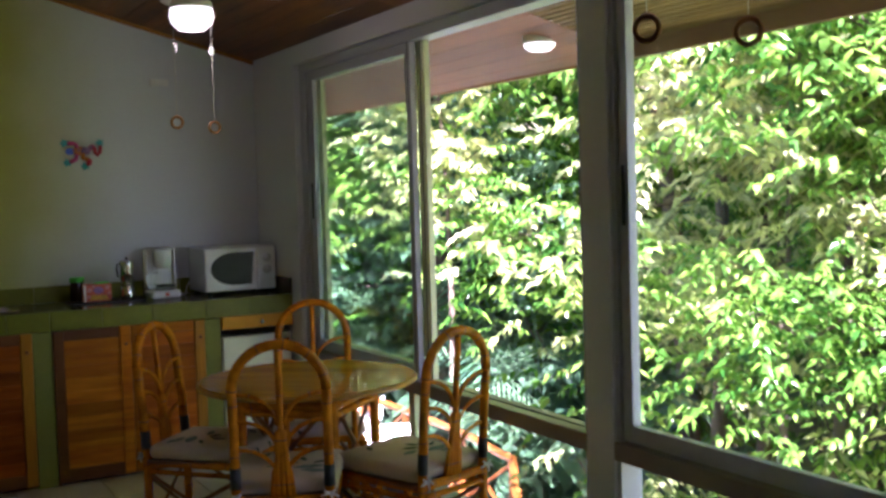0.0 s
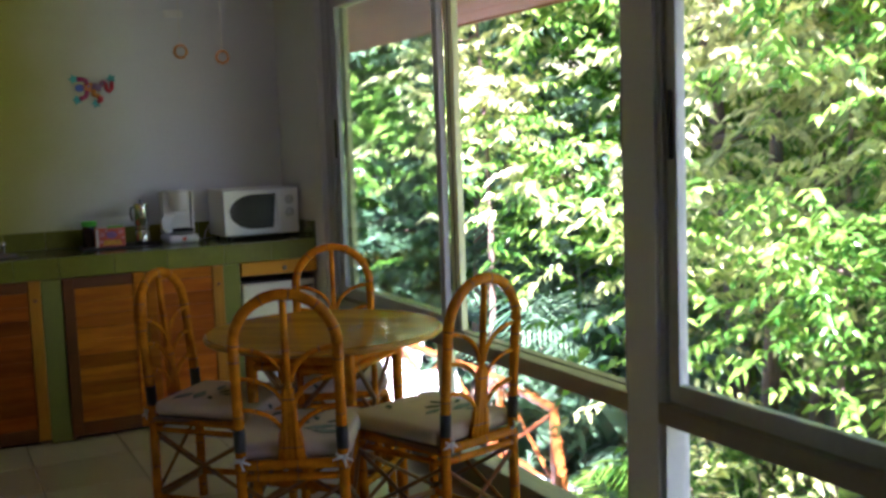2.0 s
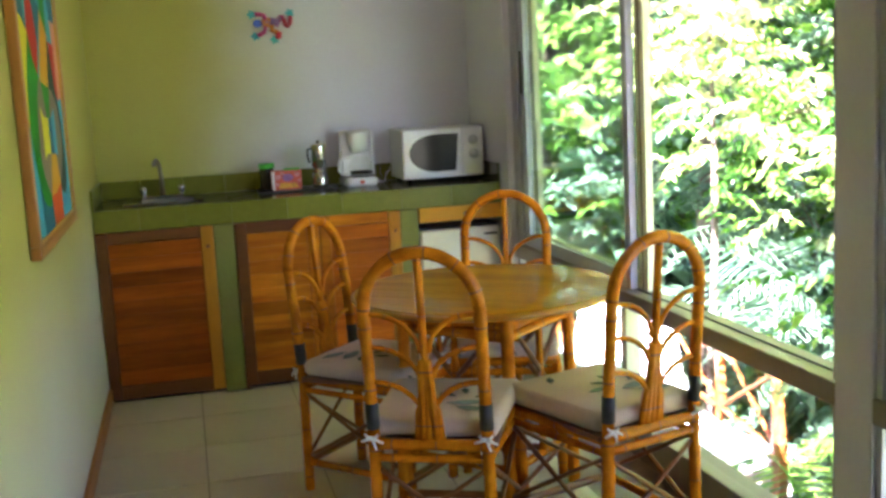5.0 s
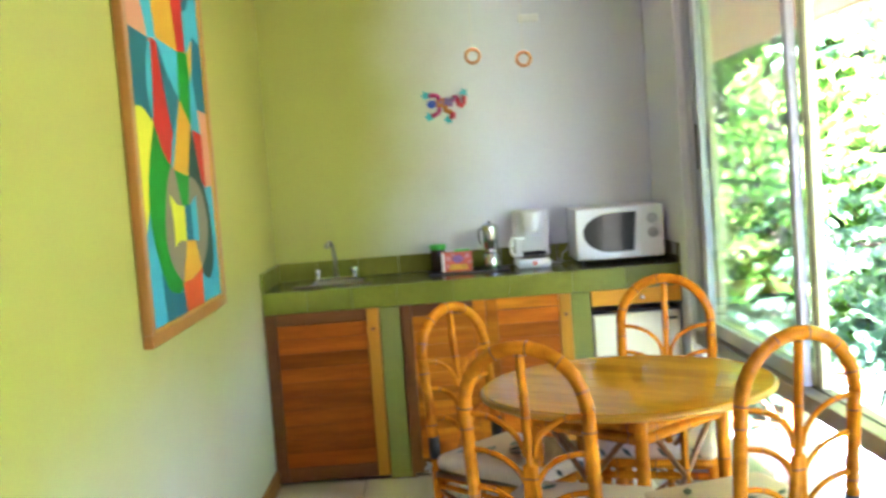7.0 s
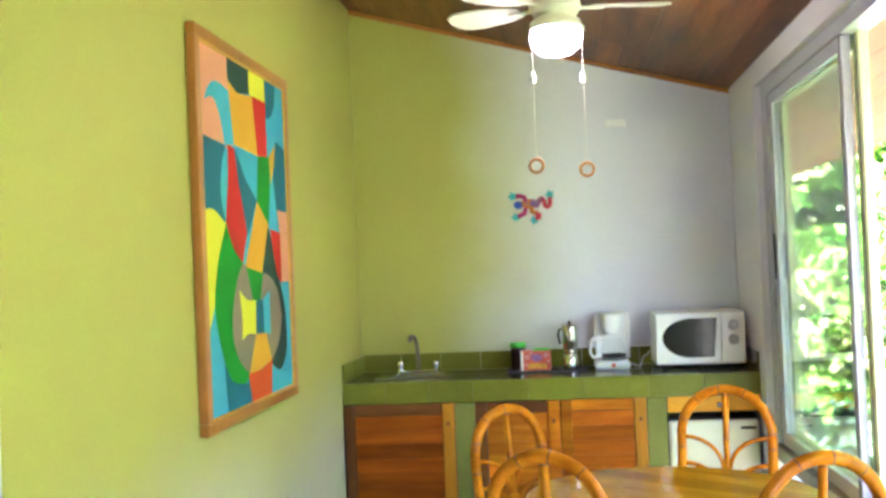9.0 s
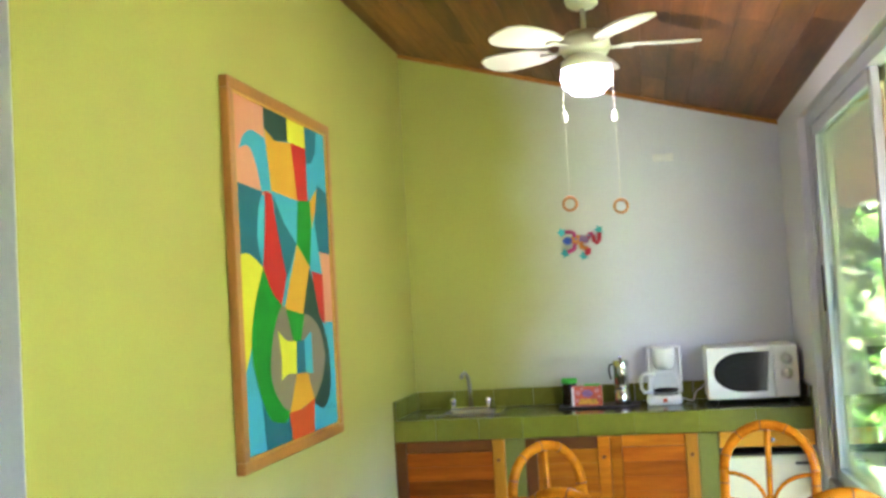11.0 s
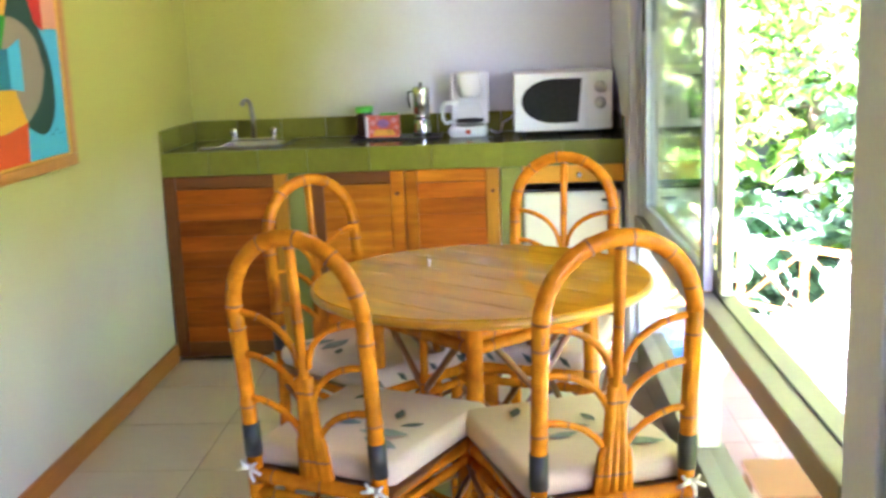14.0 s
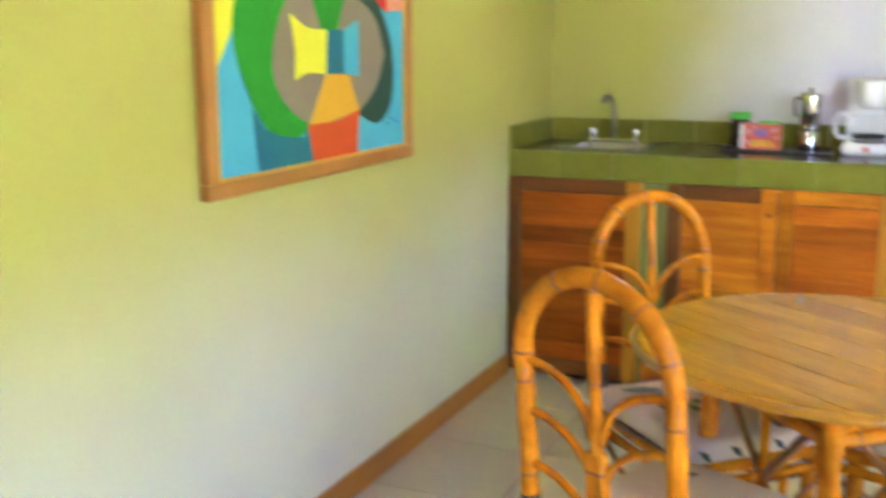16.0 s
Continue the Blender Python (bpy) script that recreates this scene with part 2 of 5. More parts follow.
def part(name, bm, mat, parent, label="", smooth=False, at=None):
    ob = link(name, bm, mat, parent, smooth, at)
    return tagged(ob, label=label)


def thing(name, label, category, m=None, group="", kind=""):
    ob = new(name)
    ob.empty_display_size = 0.1
    if m is not None:
        ob.matrix_basis = m
    return tagged(ob, label, category, group, kind)


def structure(name, bm, mat, label="", smooth=False):
    return tagged(link(name, bm, mat, None, smooth), label=label, kind="structure")


def box(x0, y0, z0, x1, y1, z1, bevel=0.0, bm=None, seg=2):
    mine = bmesh.new()
    bmesh.ops.create_cube(mine, size=1)
    for v in mine.verts:
        v.co = Vector((x0 + (v.co.x + .5) * (x1 - x0), y0 + (v.co.y + .5) * (y1 - y0), z0 + (v.co.z + .5) * (z1 - z0)))
    if bevel:
        bmesh.ops.bevel(mine, geom=mine.edges[:], offset=bevel, segments=seg, affect='EDGES', profile=0.5)
    if bm is None:
        return mine
    me = bpy.data.meshes.new("join")
    mine.to_mesh(me)
    mine.free()
    bm.from_mesh(me)
    bpy.data.meshes.remove(me)
    return bm


def tube(points, radius, seg=8, bm=None, closed=False):
    """A round rod along points; radius is one number or one for each point."""
    bm = bm or bmesh.new()
    pts = [Vector(p) for p in points]
    n = len(pts)
    rad = [float(v) for v in radius] if isinstance(radius, (list, tuple)) else [float(radius)] * n
    rings, side = [], None
    for i, p in enumerate(pts):
        a = pts[i - 1] if i or closed else p
        b = pts[(i + 1) % n] if i < n - 1 or closed else p
        t = (b - a).normalized()
        if side is None:
            side = t.orthogonal().normalized()
        side = (side - t * side.dot(t)).normalized()
        up = t.cross(side)
        rings.append([bm.verts.new(p + rad[i] * (math.cos(2 * math.pi * k / seg) * side + math.sin(2 * math.pi * k / seg) * up)) for k in range(seg)])
    for i in range(n if closed else n - 1):
        r0, r1 = rings[i], rings[(i + 1) % n]
        for k in range(seg):
            bm.faces.new((r0[k], r0[(k + 1) % seg], r1[(k + 1) % seg], r1[k]))
    if not closed:
        bm.faces.new(rings[0][::-1])
        bm.faces.new(rings[-1])
    return bm


def cane(points, r, every=0.16, seg=8, bm=None, start=0.05):
    """A rattan rod with the swollen nodes that it has every so often."""
    pts = [Vector(p) for p in points]
    out, rad, run, nxt = [], [], 0.0, start
    for a, b in zip(pts, pts[1:]):
        d = (b - a).length
        out.append(a)
        rad.append(r)
        while nxt < run + d:
            for off, k in ((-0.007, 1.0), (-0.0025, 1.07), (0.0025, 1.07), (0.007, 1.0)):
                f = (nxt - run + off) / d
                if 0.02 < f < 0.98:
                    out.append(a.lerp(b, f))
                    rad.append(r * k)
            nxt += every
        run += d
    out.append(pts[-1])
    rad.append(r)
    bm = tube(out, rad, seg, bm)
    bm.faces.ensure_lookup_table()
    start_face = len(bm.faces) - 2 - (len(out) - 1) * seg
    for i in range(len(out) - 1):
        if rad[i] > r * 1.01 and rad[i + 1] > r * 1.01:
            for k in range(seg):
                bm.faces[start_face + i * seg + k].material_index = 1
    return bm


def lathe(profile, seg=24, bm=None, centre=(0, 0, 0)):
    bm = bm or bmesh.new()
    c = Vector(centre)
    rings = []
    for r, z in profile:
        if r < 1e-5:
            rings.append([bm.verts.new(c + Vector((0, 0, z)))])
        else:
            rings.append([bm.verts.new(c + Vector((r * math.cos(2 * math.pi * k / seg), r * math.sin(2 * math.pi * k / seg), z))) for k in range(seg)])
    for a, b in zip(rings, rings[1:]):
        for k in range(seg):
            q = [a[k % len(a)], a[(k + 1) % len(a)], b[(k + 1) % len(b)], b[k % len(b)]]
            q = list(dict.fromkeys(q))
            if len(q) > 2:
                bm.faces.new(q)
    return bm


def plate(outline, depth, bm=None):
    """A flat piece: outline of 3D points, thickened by the vector depth."""
    bm = bm or bmesh.new()
    d = Vector(depth)
    a = [bm.verts.new(Vector(p)) for p in outline]
    b = [bm.verts.new(Vector(p) + d) for p in outline]
    bm.faces.new(a)
    bm.faces.new(b[::-1])
    for i in range(len(a)):
        j = (i + 1) % len(a)
        bm.faces.new((a[i], b[i], b[j], a[j]))
    return bm


def arc(c, r, a0, a1, n, axis="xz"):
    out = []
    for k in range(n + 1):
        a = radians(a0 + (a1 - a0) * k / n)
        u, v = r * math.cos(a), r * math.sin(a)
        out.append((c[0] + u, c[1], c[2] + v) if axis == "xz" else (c[0] + u, c[1] + v, c[2]))
    return out


# ---- the room ----
BACK, RIGHT, HEAD, WALL_END = 5.87, 1.865, 2.13, 2.395
# Extent of the unseen room, made deep so less light bounces back.
X_LEFT, Y_REAR = -3.6, -3.6
FLOOR = 0.03


def roof_z(x):
    return 2.74 - 0.275 * x


def wall_prism(x0, x1, y0, y1, extra=0.06):
    """A wall whose top follows the sloping ceiling."""
    bm = bmesh.new()
    v = [bm.verts.new(p) for p in ((x0, y0, 0), (x1, y0, 0), (x1, y1, 0), (x0, y1, 0),
                                   (x0, y0, roof_z(x0) + extra), (x1, y0, roof_z(x1) + extra), (x1, y1, roof_z(x1) + extra), (x0, y1, roof_z(x0) + extra))]
    for f in ((0, 1, 2, 3), (4, 5, 6, 7), (0, 1, 5, 4), (1, 2, 6, 5), (2, 3, 7, 6), (3, 0, 4, 7)):
        bm.faces.new([v[i] for i in f])
    return bm


structure("wall_north", wall_prism(X_LEFT - 0.15, RIGHT + 0.2, BACK, BACK + 0.15), "lime_daylit", "lime painted wall above the kitchenette, window daylight painted in")
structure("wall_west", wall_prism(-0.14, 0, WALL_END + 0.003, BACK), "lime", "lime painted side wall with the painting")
structure("wall_partition", wall_prism(X_LEFT, -0.001, WALL_END, WALL_END + 0.15), "white_wall", "unseen white wall, bounces light into the room end")
# Unseen wall, white so that it bounces light onto the window posts.
structure("unseen_wall_west", wall_prism(X_LEFT - 0.15, X_LEFT, Y_REAR, BACK - 0.001), "white_wall", "unseen white wall, bounces light into the room")
# Unseen closing wall, dark to cut the light bounced inside.
structure("unseen_wall_south", wall_prism(X_LEFT - 0.15, RIGHT + 0.2, Y_REAR - 0.15, Y_REAR), "base", "unseen dark wall, keeps the room dim")
OPEN1, OPEN2 = (2.70, 5.22), (0.2, 2.555)
bm = box(RIGHT, OPEN1[1], 0, RIGHT + 0.125, BACK, 2.24)
structure("wall_east_corner", bm, "white_wall", "unseen white wall, bounces light into the room beside the window")
# The second is an unseen wall, added to keep window light out.
for nm, y0, y1 in (("wall_post_1", OPEN2[1], OPEN1[0]), ("unseen_wall_east", Y_REAR, OPEN2[0])):
    structure(nm, box(RIGHT + 0.02, y0, 0, RIGHT + 0.125, y1, 2.13, 0.004), "white_wall", "white painted wall between and beyond the windows")
bm = bmesh.new()
vs = [(RIGHT, HEAD), (RIGHT + 0.125, HEAD), (RIGHT + 0.125, roof_z(RIGHT + 0.125) + 0.03), (RIGHT, roof_z(RIGHT) + 0.03)]
plate([(x, Y_REAR, z) for x, z in vs], (0, OPEN1[1] - Y_REAR - 0.001, 0), bm)
structure("wall_beam", bm, "white_wall", "white painted beam above the windows")

# ceiling and soffit boards, along the windows, with a groove between them
def boards(x0, x1, y0, y1, width, drop=0.0, thick=0.02, groove=0.0022):
    bm = bmesh.new()
    x = x0
    while x < x1 - 0.001:
        xe = min(x + width, x1)
        y = y0 - random.random() * 1.5
        while y < y1:
            ye = y + random.uniform(2.2, 3.6)
            ya, yb = max(y, y0), min(ye, y1)
            if yb - ya > 0.05:
                q = []
                for xx, zz in ((x + 0.0004, 0.8 * groove), (x + groove, 0), (xe - groove, 0), (xe - 0.0004, 0.8 * groove), (xe - 0.0004, thick), (x + 0.0004, thick)):
                    q.append((xx, ya + 0.0008, roof_z(xx) + zz - drop))
                plate(q, (0, yb - ya - 0.0016, 0), bm)
            y = ye
        x = xe
    return bm


structure("ceiling", boards(X_LEFT, RIGHT + 0.002, Y_REAR, BACK - 0.001, 0.105), "ceiling", "dark varnished sloping board ceiling")
EAVE = 2.72
structure("soffit", boards(RIGHT + 0.1251, EAVE, 3.45, 9.0, 0.105), "soffit", "brown board soffit under the eave")
structure("soffit_canes", boards(RIGHT + 0.1251, 2.6, -6.0, 3.448, 0.032, groove=0.009), "cane_mat", "yellowish cane matting under the eave")
bm = bmesh.new()
plate([(x, -6.2, roof_z(x) + 0.07) for x in (X_LEFT - 0.6, EAVE + 0.1)] + [(x, -6.2, roof_z(x) + 0.12) for x in (EAVE + 0.1, X_LEFT - 0.6)], (0, 15.4, 0), bm)
structure("roof", bm, "roof", "sloping sheet roof")
structure("fascia_lower", box(2.6, -6.0, 1.955, 2.63, 3.448, roof_z(2.6) + 0.05, 0.004), "fascia_wood", "brown fascia board below the cane matting")
structure("fascia", box(EAVE, 3.45, roof_z(EAVE) - 0.008, EAVE + 0.02, 9.0, roof_z(EAVE) + 0.07), "soffit", "brown fascia board at the eave")
bm = plate([(0, BACK - 0.014, roof_z(0) - 0.022), (RIGHT, BACK - 0.014, roof_z(RIGHT) - 0.022), (RIGHT, BACK - 0.014, roof_z(RIGHT) - 0.001), (0, BACK - 0.014, roof_z(0) - 0.001)], (0, 0.013, 0))
structure("trim_north", bm, "base", "thin brown strip under the ceiling")
structure("baseboard", box(0, WALL_END + 0.004, FLOOR, 0.014, 5.34, FLOOR + 0.075, 0.003), "base", "brown wooden baseboard")

# ---- window bays ----
def window_bay(index, y0, y1, split, far_tint, slid_open=False):
    w = tagged(new("window_%d" % index), "large aluminium sliding window over a fixed lower pane", "window", kind="structure")
    fx0, fx1 = RIGHT + 0.03, RIGHT + 0.115
    for ya, yb in ((y0, y0 + 0.022), (y1 - 0.022, y1)):
        part("window_frame", box(fx0, ya, 0.0, fx1, yb, HEAD, 0.003), "alu", w)
        for gx in (fx0 + 0.02, fx0 + 0.052):
            part("track_groove", box(gx, ya - 0.001 if ya == y0 else ya - 0.003, 0.61, gx + 0.006, yb + 0.003 if ya == y0 else yb + 0.001, HEAD - 0.05), "gasket", w)
    part("window_frame", box(fx0, y0 + 0.022, HEAD - 0.05, fx1, y1 - 0.022, HEAD - 0.001, 0.003), "alu", w)
    part("middle_rail", box(fx0 - 0.012, y0 + 0.001, 0.557, fx1 + 0.01, y1 - 0.001, 0.617, 0.004), "rail_alu", w)
    part("window_sill", box(fx0 - 0.005, y0 + 0.022, 0.0, fx1 + 0.01, y1 - 0.022, 0.15, 0.004), "rail_alu", w)
    part("rail_groove", box(fx0 + 0.04, y0 + 0.03, 0.6172, fx0 + 0.045, y1 - 0.03, 0.6205), "gasket", w)
    za, zb = 0.622, HEAD - 0.05

    def sash(ya, yb, x, mat, glass, wide_a, wide_b, handle_at, deep=0.028):
        s = part("sash", box(x, ya, za, x + deep, ya + wide_a, zb, 0.003), mat, w)
        part("stile", box(x, yb - wide_b, za, x + 0.028, yb, zb, 0.003), mat, s)
        part("rail", box(x, ya + wide_a, za, x + 0.028, yb - wide_b, za + 0.055, 0.003), mat, s)
        part("rail", box(x, ya + wide_a, zb - 0.045, x + 0.028, yb - wide_b, zb, 0.003), mat, s)
        pane = part("pane", box(x + 0.012, ya + wide_a - 0.008, za + 0.047, x + 0.016, yb - wide_b + 0.008, zb - 0.037), glass, s)
        pane.visible_shadow = False
        hb = box(x - 0.009, handle_at - 0.007, 1.31, x - 0.001, handle_at + 0.007, 1.50, 0.004)
        part("handle", hb, "black", s, "black pull handle")
        return s

    if slid_open:
        # the outer sash is pushed behind the inner, tinted one
        part("jamb_liner", box(fx0 + 0.005, y1 - 0.075, za, fx0 + 0.02, y1 - 0.022, zb, 0.002), "alu", w)
        part("jamb_liner", box(fx0 + 0.035, y1 - 0.09, za, fx0 + 0.045, y1 - 0.022, zb, 0.002), "alu", w)
        sash(split - 0.115, y1 - 0.092, fx0 + 0.012, "alu", far_tint, 0.045, 0.06, y1 - 0.125)
        sash(split - 0.172, y1 - 0.125, fx0 + 0.05, "alu_daylit", "clear_glass", 0.074, 0.05, y1 - 0.16)
        part("stile_groove", box(fx0 + 0.0485, split - 0.14, za, fx0 + 0.0505, split - 0.134, zb), "gasket", w)
        part("stile_groove", box(fx0 + 0.0105, split - 0.095, za, fx0 + 0.0125, split - 0.09, zb), "gasket", w)
        part("latch", box(fx0 + 0.004, y0 + 0.0225, 1.31, fx0 + 0.034, y0 + 0.034, 1.50, 0.002), "black", w, "black latch plate")
    else:
        sash(split - 0.045, y1 - 0.024, fx0 + 0.012, "alu", far_tint, 0.05, 0.045, y1 - 0.05)
        sash(y0 + 0.045, split + 0.03, fx0 + 0.05, "alu", "clear_glass", 0.05, 0.05, y0 + 0.07)
    gx = fx0 + (0.045 if slid_open else 0.066)
    for ya, yb in ((y0 + 0.022, split - 0.05), (split, y1 - 0.023)):
        pane = part("pane", box(gx, ya, 0.15, gx + 0.004, yb, 0.557), "clear_glass", w)
        pane.visible_shadow = False
    part("lower_mullion", box(fx0 + 0.015, split - 0.05, 0.15, fx0 + 0.075, split, 0.557, 0.003), "alu_daylit", w)
    return w


window_bay(1, OPEN1[0], OPEN1[1], 4.06, "tinted_glass", True)
window_bay(2, OPEN2[0], OPEN2[1], 1.2, "clear_glass")

# ---- kitchenette ----
FRONT = 5.35
counter = thing("kitchen_counter", "olive green tiled masonry counter along the lime wall", "counter")
part("pier", box(0.515, FRONT, FLOOR, 0.605, BACK - 0.002, 0.80), "green_plaster", counter)
part("pier", box(1.37, FRONT, FLOOR, 1.455, BACK - 0.002, 0.80), "green_plaster", counter)
for x0, x1 in ((0.003, 0.515), (0.605, 1.365)):
    part("back_panel", box(x0, FRONT + 0.05, FLOOR, x1, FRONT + 0.07, 0.80), "door_dark", counter)
for x0, x1, y0, y1 in ((0.003, 0.2, FRONT + 0.006, BACK - 0.002), (0.45, RIGHT - 0.003, FRONT + 0.006, BACK - 0.002),
                       (0.2, 0.45, FRONT + 0.006, 5.5), (0.2, 0.45, 5.705, BACK - 0.002)):
    part("slab", box(x0, y0, 0.802, x1, y1, 0.893), "green_plaster", counter)
seams = [0.003, 0.20, 0.40, 0.60, 0.85, 1.10, 1.38, 1.62, RIGHT - 0.003]
for a, b in zip(seams, seams[1:]):
    part("front_tile", box(a + 0.0007, FRONT - 0.006, 0.806, b - 0.0007, FRONT + 0.006, 0.902, 0.0012), "green_tile", counter)
    part("back_tile", box(a + 0.0015, BACK - 0.016, 0.903, b - 0.0015, BACK - 0.003, 0.99, 0.002), "green_tile", counter)
    for k in range(2):
        ya = FRONT + 0.007 + k * 0.25
        yb = min(ya + 0.249, BACK - 0.017)
        if not 0.15 < (a + b) / 2 < 0.55:
            part("top_tile", box(a + 0.0015, ya, 0.893, b - 0.0015, yb, 0.902, 0.0015), "counter_top", counter)
for x0, x1, y0, y1 in ((0.2, 0.6, FRONT + 0.007, 5.473), (0.482, 0.6, 5.476, BACK - 0.017), (0.2, 0.48, 5.777, BACK - 0.017)):
    part("top_tile", box(x0, y0, 0.893, x1, y1, 0.902, 0.0015), "counter_top", counter)
for k in range(2):
    ya = FRONT + k * 0.25
    part("side_tile", box(0.002, ya, 0.903, 0.014, ya + 0.248, 0.99, 0.002), "green_tile", counter)
    part("side_tile", box(RIGHT - 0.014, ya, 0.903, RIGHT - 0.002, ya + 0.248, 0.99, 0.002), "counter_top", counter)


def slat_door(name, label, x0, x1, slat, left, right, rows):
    """A cupboard door of horizontal boards between two stiles."""
    d = thing(name, label, "cabinet door", group="cupboard doors")
    y0, y1, z0, z1 = FRONT - 0.008, FRONT + 0.02, 0.05, 0.803
    for xa, xb, mat in ((x0, x0 + 0.05, left), (x1 - 0.055, x1, right)):
        part("stile", box(xa, y0 - 0.004, z0, xb, y1, z1, 0.004), mat, d)
    part("rail", box(x0 + 0.05, y0 + 0.006, z1 - 0.05, x1 - 0.055, y1, z1, 0.003), left, d)
    part("rail", box(x0 + 0.05, y0 + 0.004, z0, x1 - 0.055, y1, z0 + 0.06, 0.003), left, d)
    n = rows
    h = (z1 - 0.052 - z0 - 0.062) / n
    for k in range(n):
        zz = z0 + 0.061 + k * h
        bm = bmesh.new()
        lean = 0.003
        plate([(x0 + 0.051, y0 + 0.002, zz + 0.001), (x0 + 0.051, y0 + 0.002 + lean, zz + h - 0.0002), (x0 + 0.051, y0 + 0.008 + lean, zz + h - 0.0002), (x0 + 0.051, y0 + 0.012, zz + 0.001)],
              (x1 - x0 - 0.107, 0, 0), bm)
        part("slat", bm, slat, d)
    part("back", box(x0 + 0.05, y1 + 0.006, z0, x1 - 0.055, y1 + 0.012, z1), "door_dark", d)
    knob = tube([(x1 - 0.028, y0 - 0.002, z1 - 0.09), (x1 - 0.028, y0 - 0.014, z1 - 0.09), (x1 - 0.028, y0 - 0.022, z1 - 0.09)], [0.004, 0.009, 0.006], 8)
    part("knob", knob, "door_dark", d)
    return d


slat_door("cupboard_door", "red-brown slatted cupboard door under the sink", 0.005, 0.512, "door_red", "door_dark", "stile", 10)
slat_door("cupboard_door", "honey-coloured slatted cupboard door", 0.608, 0.985, "door_gold", "door_dark", "door_gold", 10)
slat_door("cupboard_door", "honey-coloured slatted cupboard door", 0.988, 1.367, "door_amber", "door_gold", "stile", 10)
structure("cupboard_jamb", box(0.606, FRONT - 0.002, FLOOR, 0.622, FRONT + 0.04, 0.80), "door_dark", "")

drawer = thing("drawer", "honey wooden drawer front above the small fridge", "drawer")
part("front", box(1.46, FRONT - 0.008, 0.735, 1.86, FRONT + 0.014, 0.803, 0.003), "drawer", drawer)
part("box", box(1.46, FRONT + 0.014, 0.73, 1.85, FRONT + 0.4, 0.80), "door_dark", drawer)
part("knob", lathe([(0, 0.018), (0.010, 0.016), (0.012, 0.008), (0.005, 0.0)], 12, None), "chrome", drawer, "round chrome knob", True,
     pose(1.68, FRONT - 0.008, 0.765, 90))

fridge = thing("mini_fridge", "small cream white fridge under the counter", "fridge")
part("body", box(1.455, FRONT + 0.03, 0.06, 1.855, BACK - 0.05, 0.705, 0.008), "black", fridge)
part("door", box(1.462, FRONT - 0.004, 0.075, 1.85, FRONT + 0.03, 0.695, 0.01), "cream", fridge)
part("handle", box(1.77, FRONT - 0.014, 0.655, 1.835, FRONT - 0.004, 0.667, 0.003), "black", fridge)
part("plinth", box(1.462, FRONT + 0.04, FLOOR, 1.85, BACK - 0.06, 0.061), "black", fridge)

sink = thing("sink", "stainless steel sink set into the worktop", "sink")
bm = bmesh.new()
o = [(0.13, 5.475), (0.48, 5.475), (0.48, 5.775), (0.13, 5.775)]
i2 = [(0.205, 5.505), (0.445, 5.505), (0.445, 5.70), (0.205, 5.70)]
i3 = [(0.22, 5.52), (0.43, 5.52), (0.43, 5.685), (0.22, 5.685)]
loops = [[bm.verts.new((x, y, z)) for x, y in l] for l, z in ((o, 0.9022), (o, 0.91), (i2, 0.908), (i3, 0.825))]
for a, b in zip(loops, loops[1:]):
    for k in range(4):
        bm.faces.new((a[k], a[(k + 1) % 4], b[(k + 1) % 4], b[k]))
bm.faces.new(loops[-1])
part("basin", bm, "steel", sink)
part("drain", lathe([(0.0, 0.828), (0.02, 0.828), (0.02, 0.826)], 14, None, (0.305, 5.6, 0)), "gasket", sink)
faucet = thing("faucet", "chrome mixer tap with two handles on the sink", "faucet")
part("bridge", box(0.205, 5.715, 0.908, 0.40, 5.755, 0.922, 0.005), "chrome", faucet)
spout = [(0.302, 5.735, 0.92), (0.302, 5.735, 1.0), (0.298, 5.732, 1.05), (0.292, 5.72, 1.078), (0.285, 5.70, 1.087), (0.278, 5.68, 1.082), (0.275, 5.668, 1.066)]
part("spout", tube(spout, [0.011, 0.0095, 0.009, 0.009, 0.009, 0.009, 0.011], 10), "dull_metal", faucet, "", True)
for x in (0.215, 0.39):
    part("handle", lathe([(0.0, 0.965), (0.013, 0.963), (0.018, 0.95), (0.013, 0.932), (0.009, 0.921)], 12, None, (x, 5.735, 0)), "chrome", faucet, "", True)

tray = tagged(link("tray", box(0.745, 5.57, 0.9025, 1.125, 5.78, 0.911, 0.003), "black"), "black serving tray lying on the worktop", "tray")
jar = thing("jar", "dark jar with a green lid on the tray", "jar")
part("body", lathe([(0, 0.912), (0.034, 0.912), (0.037, 0.92), (0.037, 0.995), (0.034, 1.01), (0.033, 1.02)], 18, None, (0.795, 5.70, 0)), "jar", jar, "", True)
part("lid", lathe([(0.036, 1.015), (0.039, 1.018), (0.039, 1.036), (0.035, 1.04), (0, 1.04)], 18, None, (0.795, 5.70, 0)), "lid", jar, "green screw lid", True)
M["pack_red"] = material("red_orange_print", (0.72, 0.13, 0.07), 0.4, vary=0.3, scale=25)
M["pack_yellow"] = material("yellow_print", (0.85, 0.42, 0.03), 0.4, vary=0.3, scale=30)
M["pack_violet"] = material("violet_print", (0.35, 0.16, 0.4), 0.4, vary=0.3, scale=30)
M["pack_pink"] = material("pink_print", (0.75, 0.3, 0.3), 0.4, vary=0.3, scale=30)
pack = thing("tea_box", "red and yellow printed tea packet with a green top", "food box")
BX = 0.81
part("carton", box(BX, 5.60, 0.912, BX + 0.142, 5.66, 1.005, 0.003), "pack_red", pack)
part("top_flap", box(BX + 0.06, 5.605, 1.0055, BX + 0.135, 5.655, 1.014, 0.002), "lid", pack, "green top")
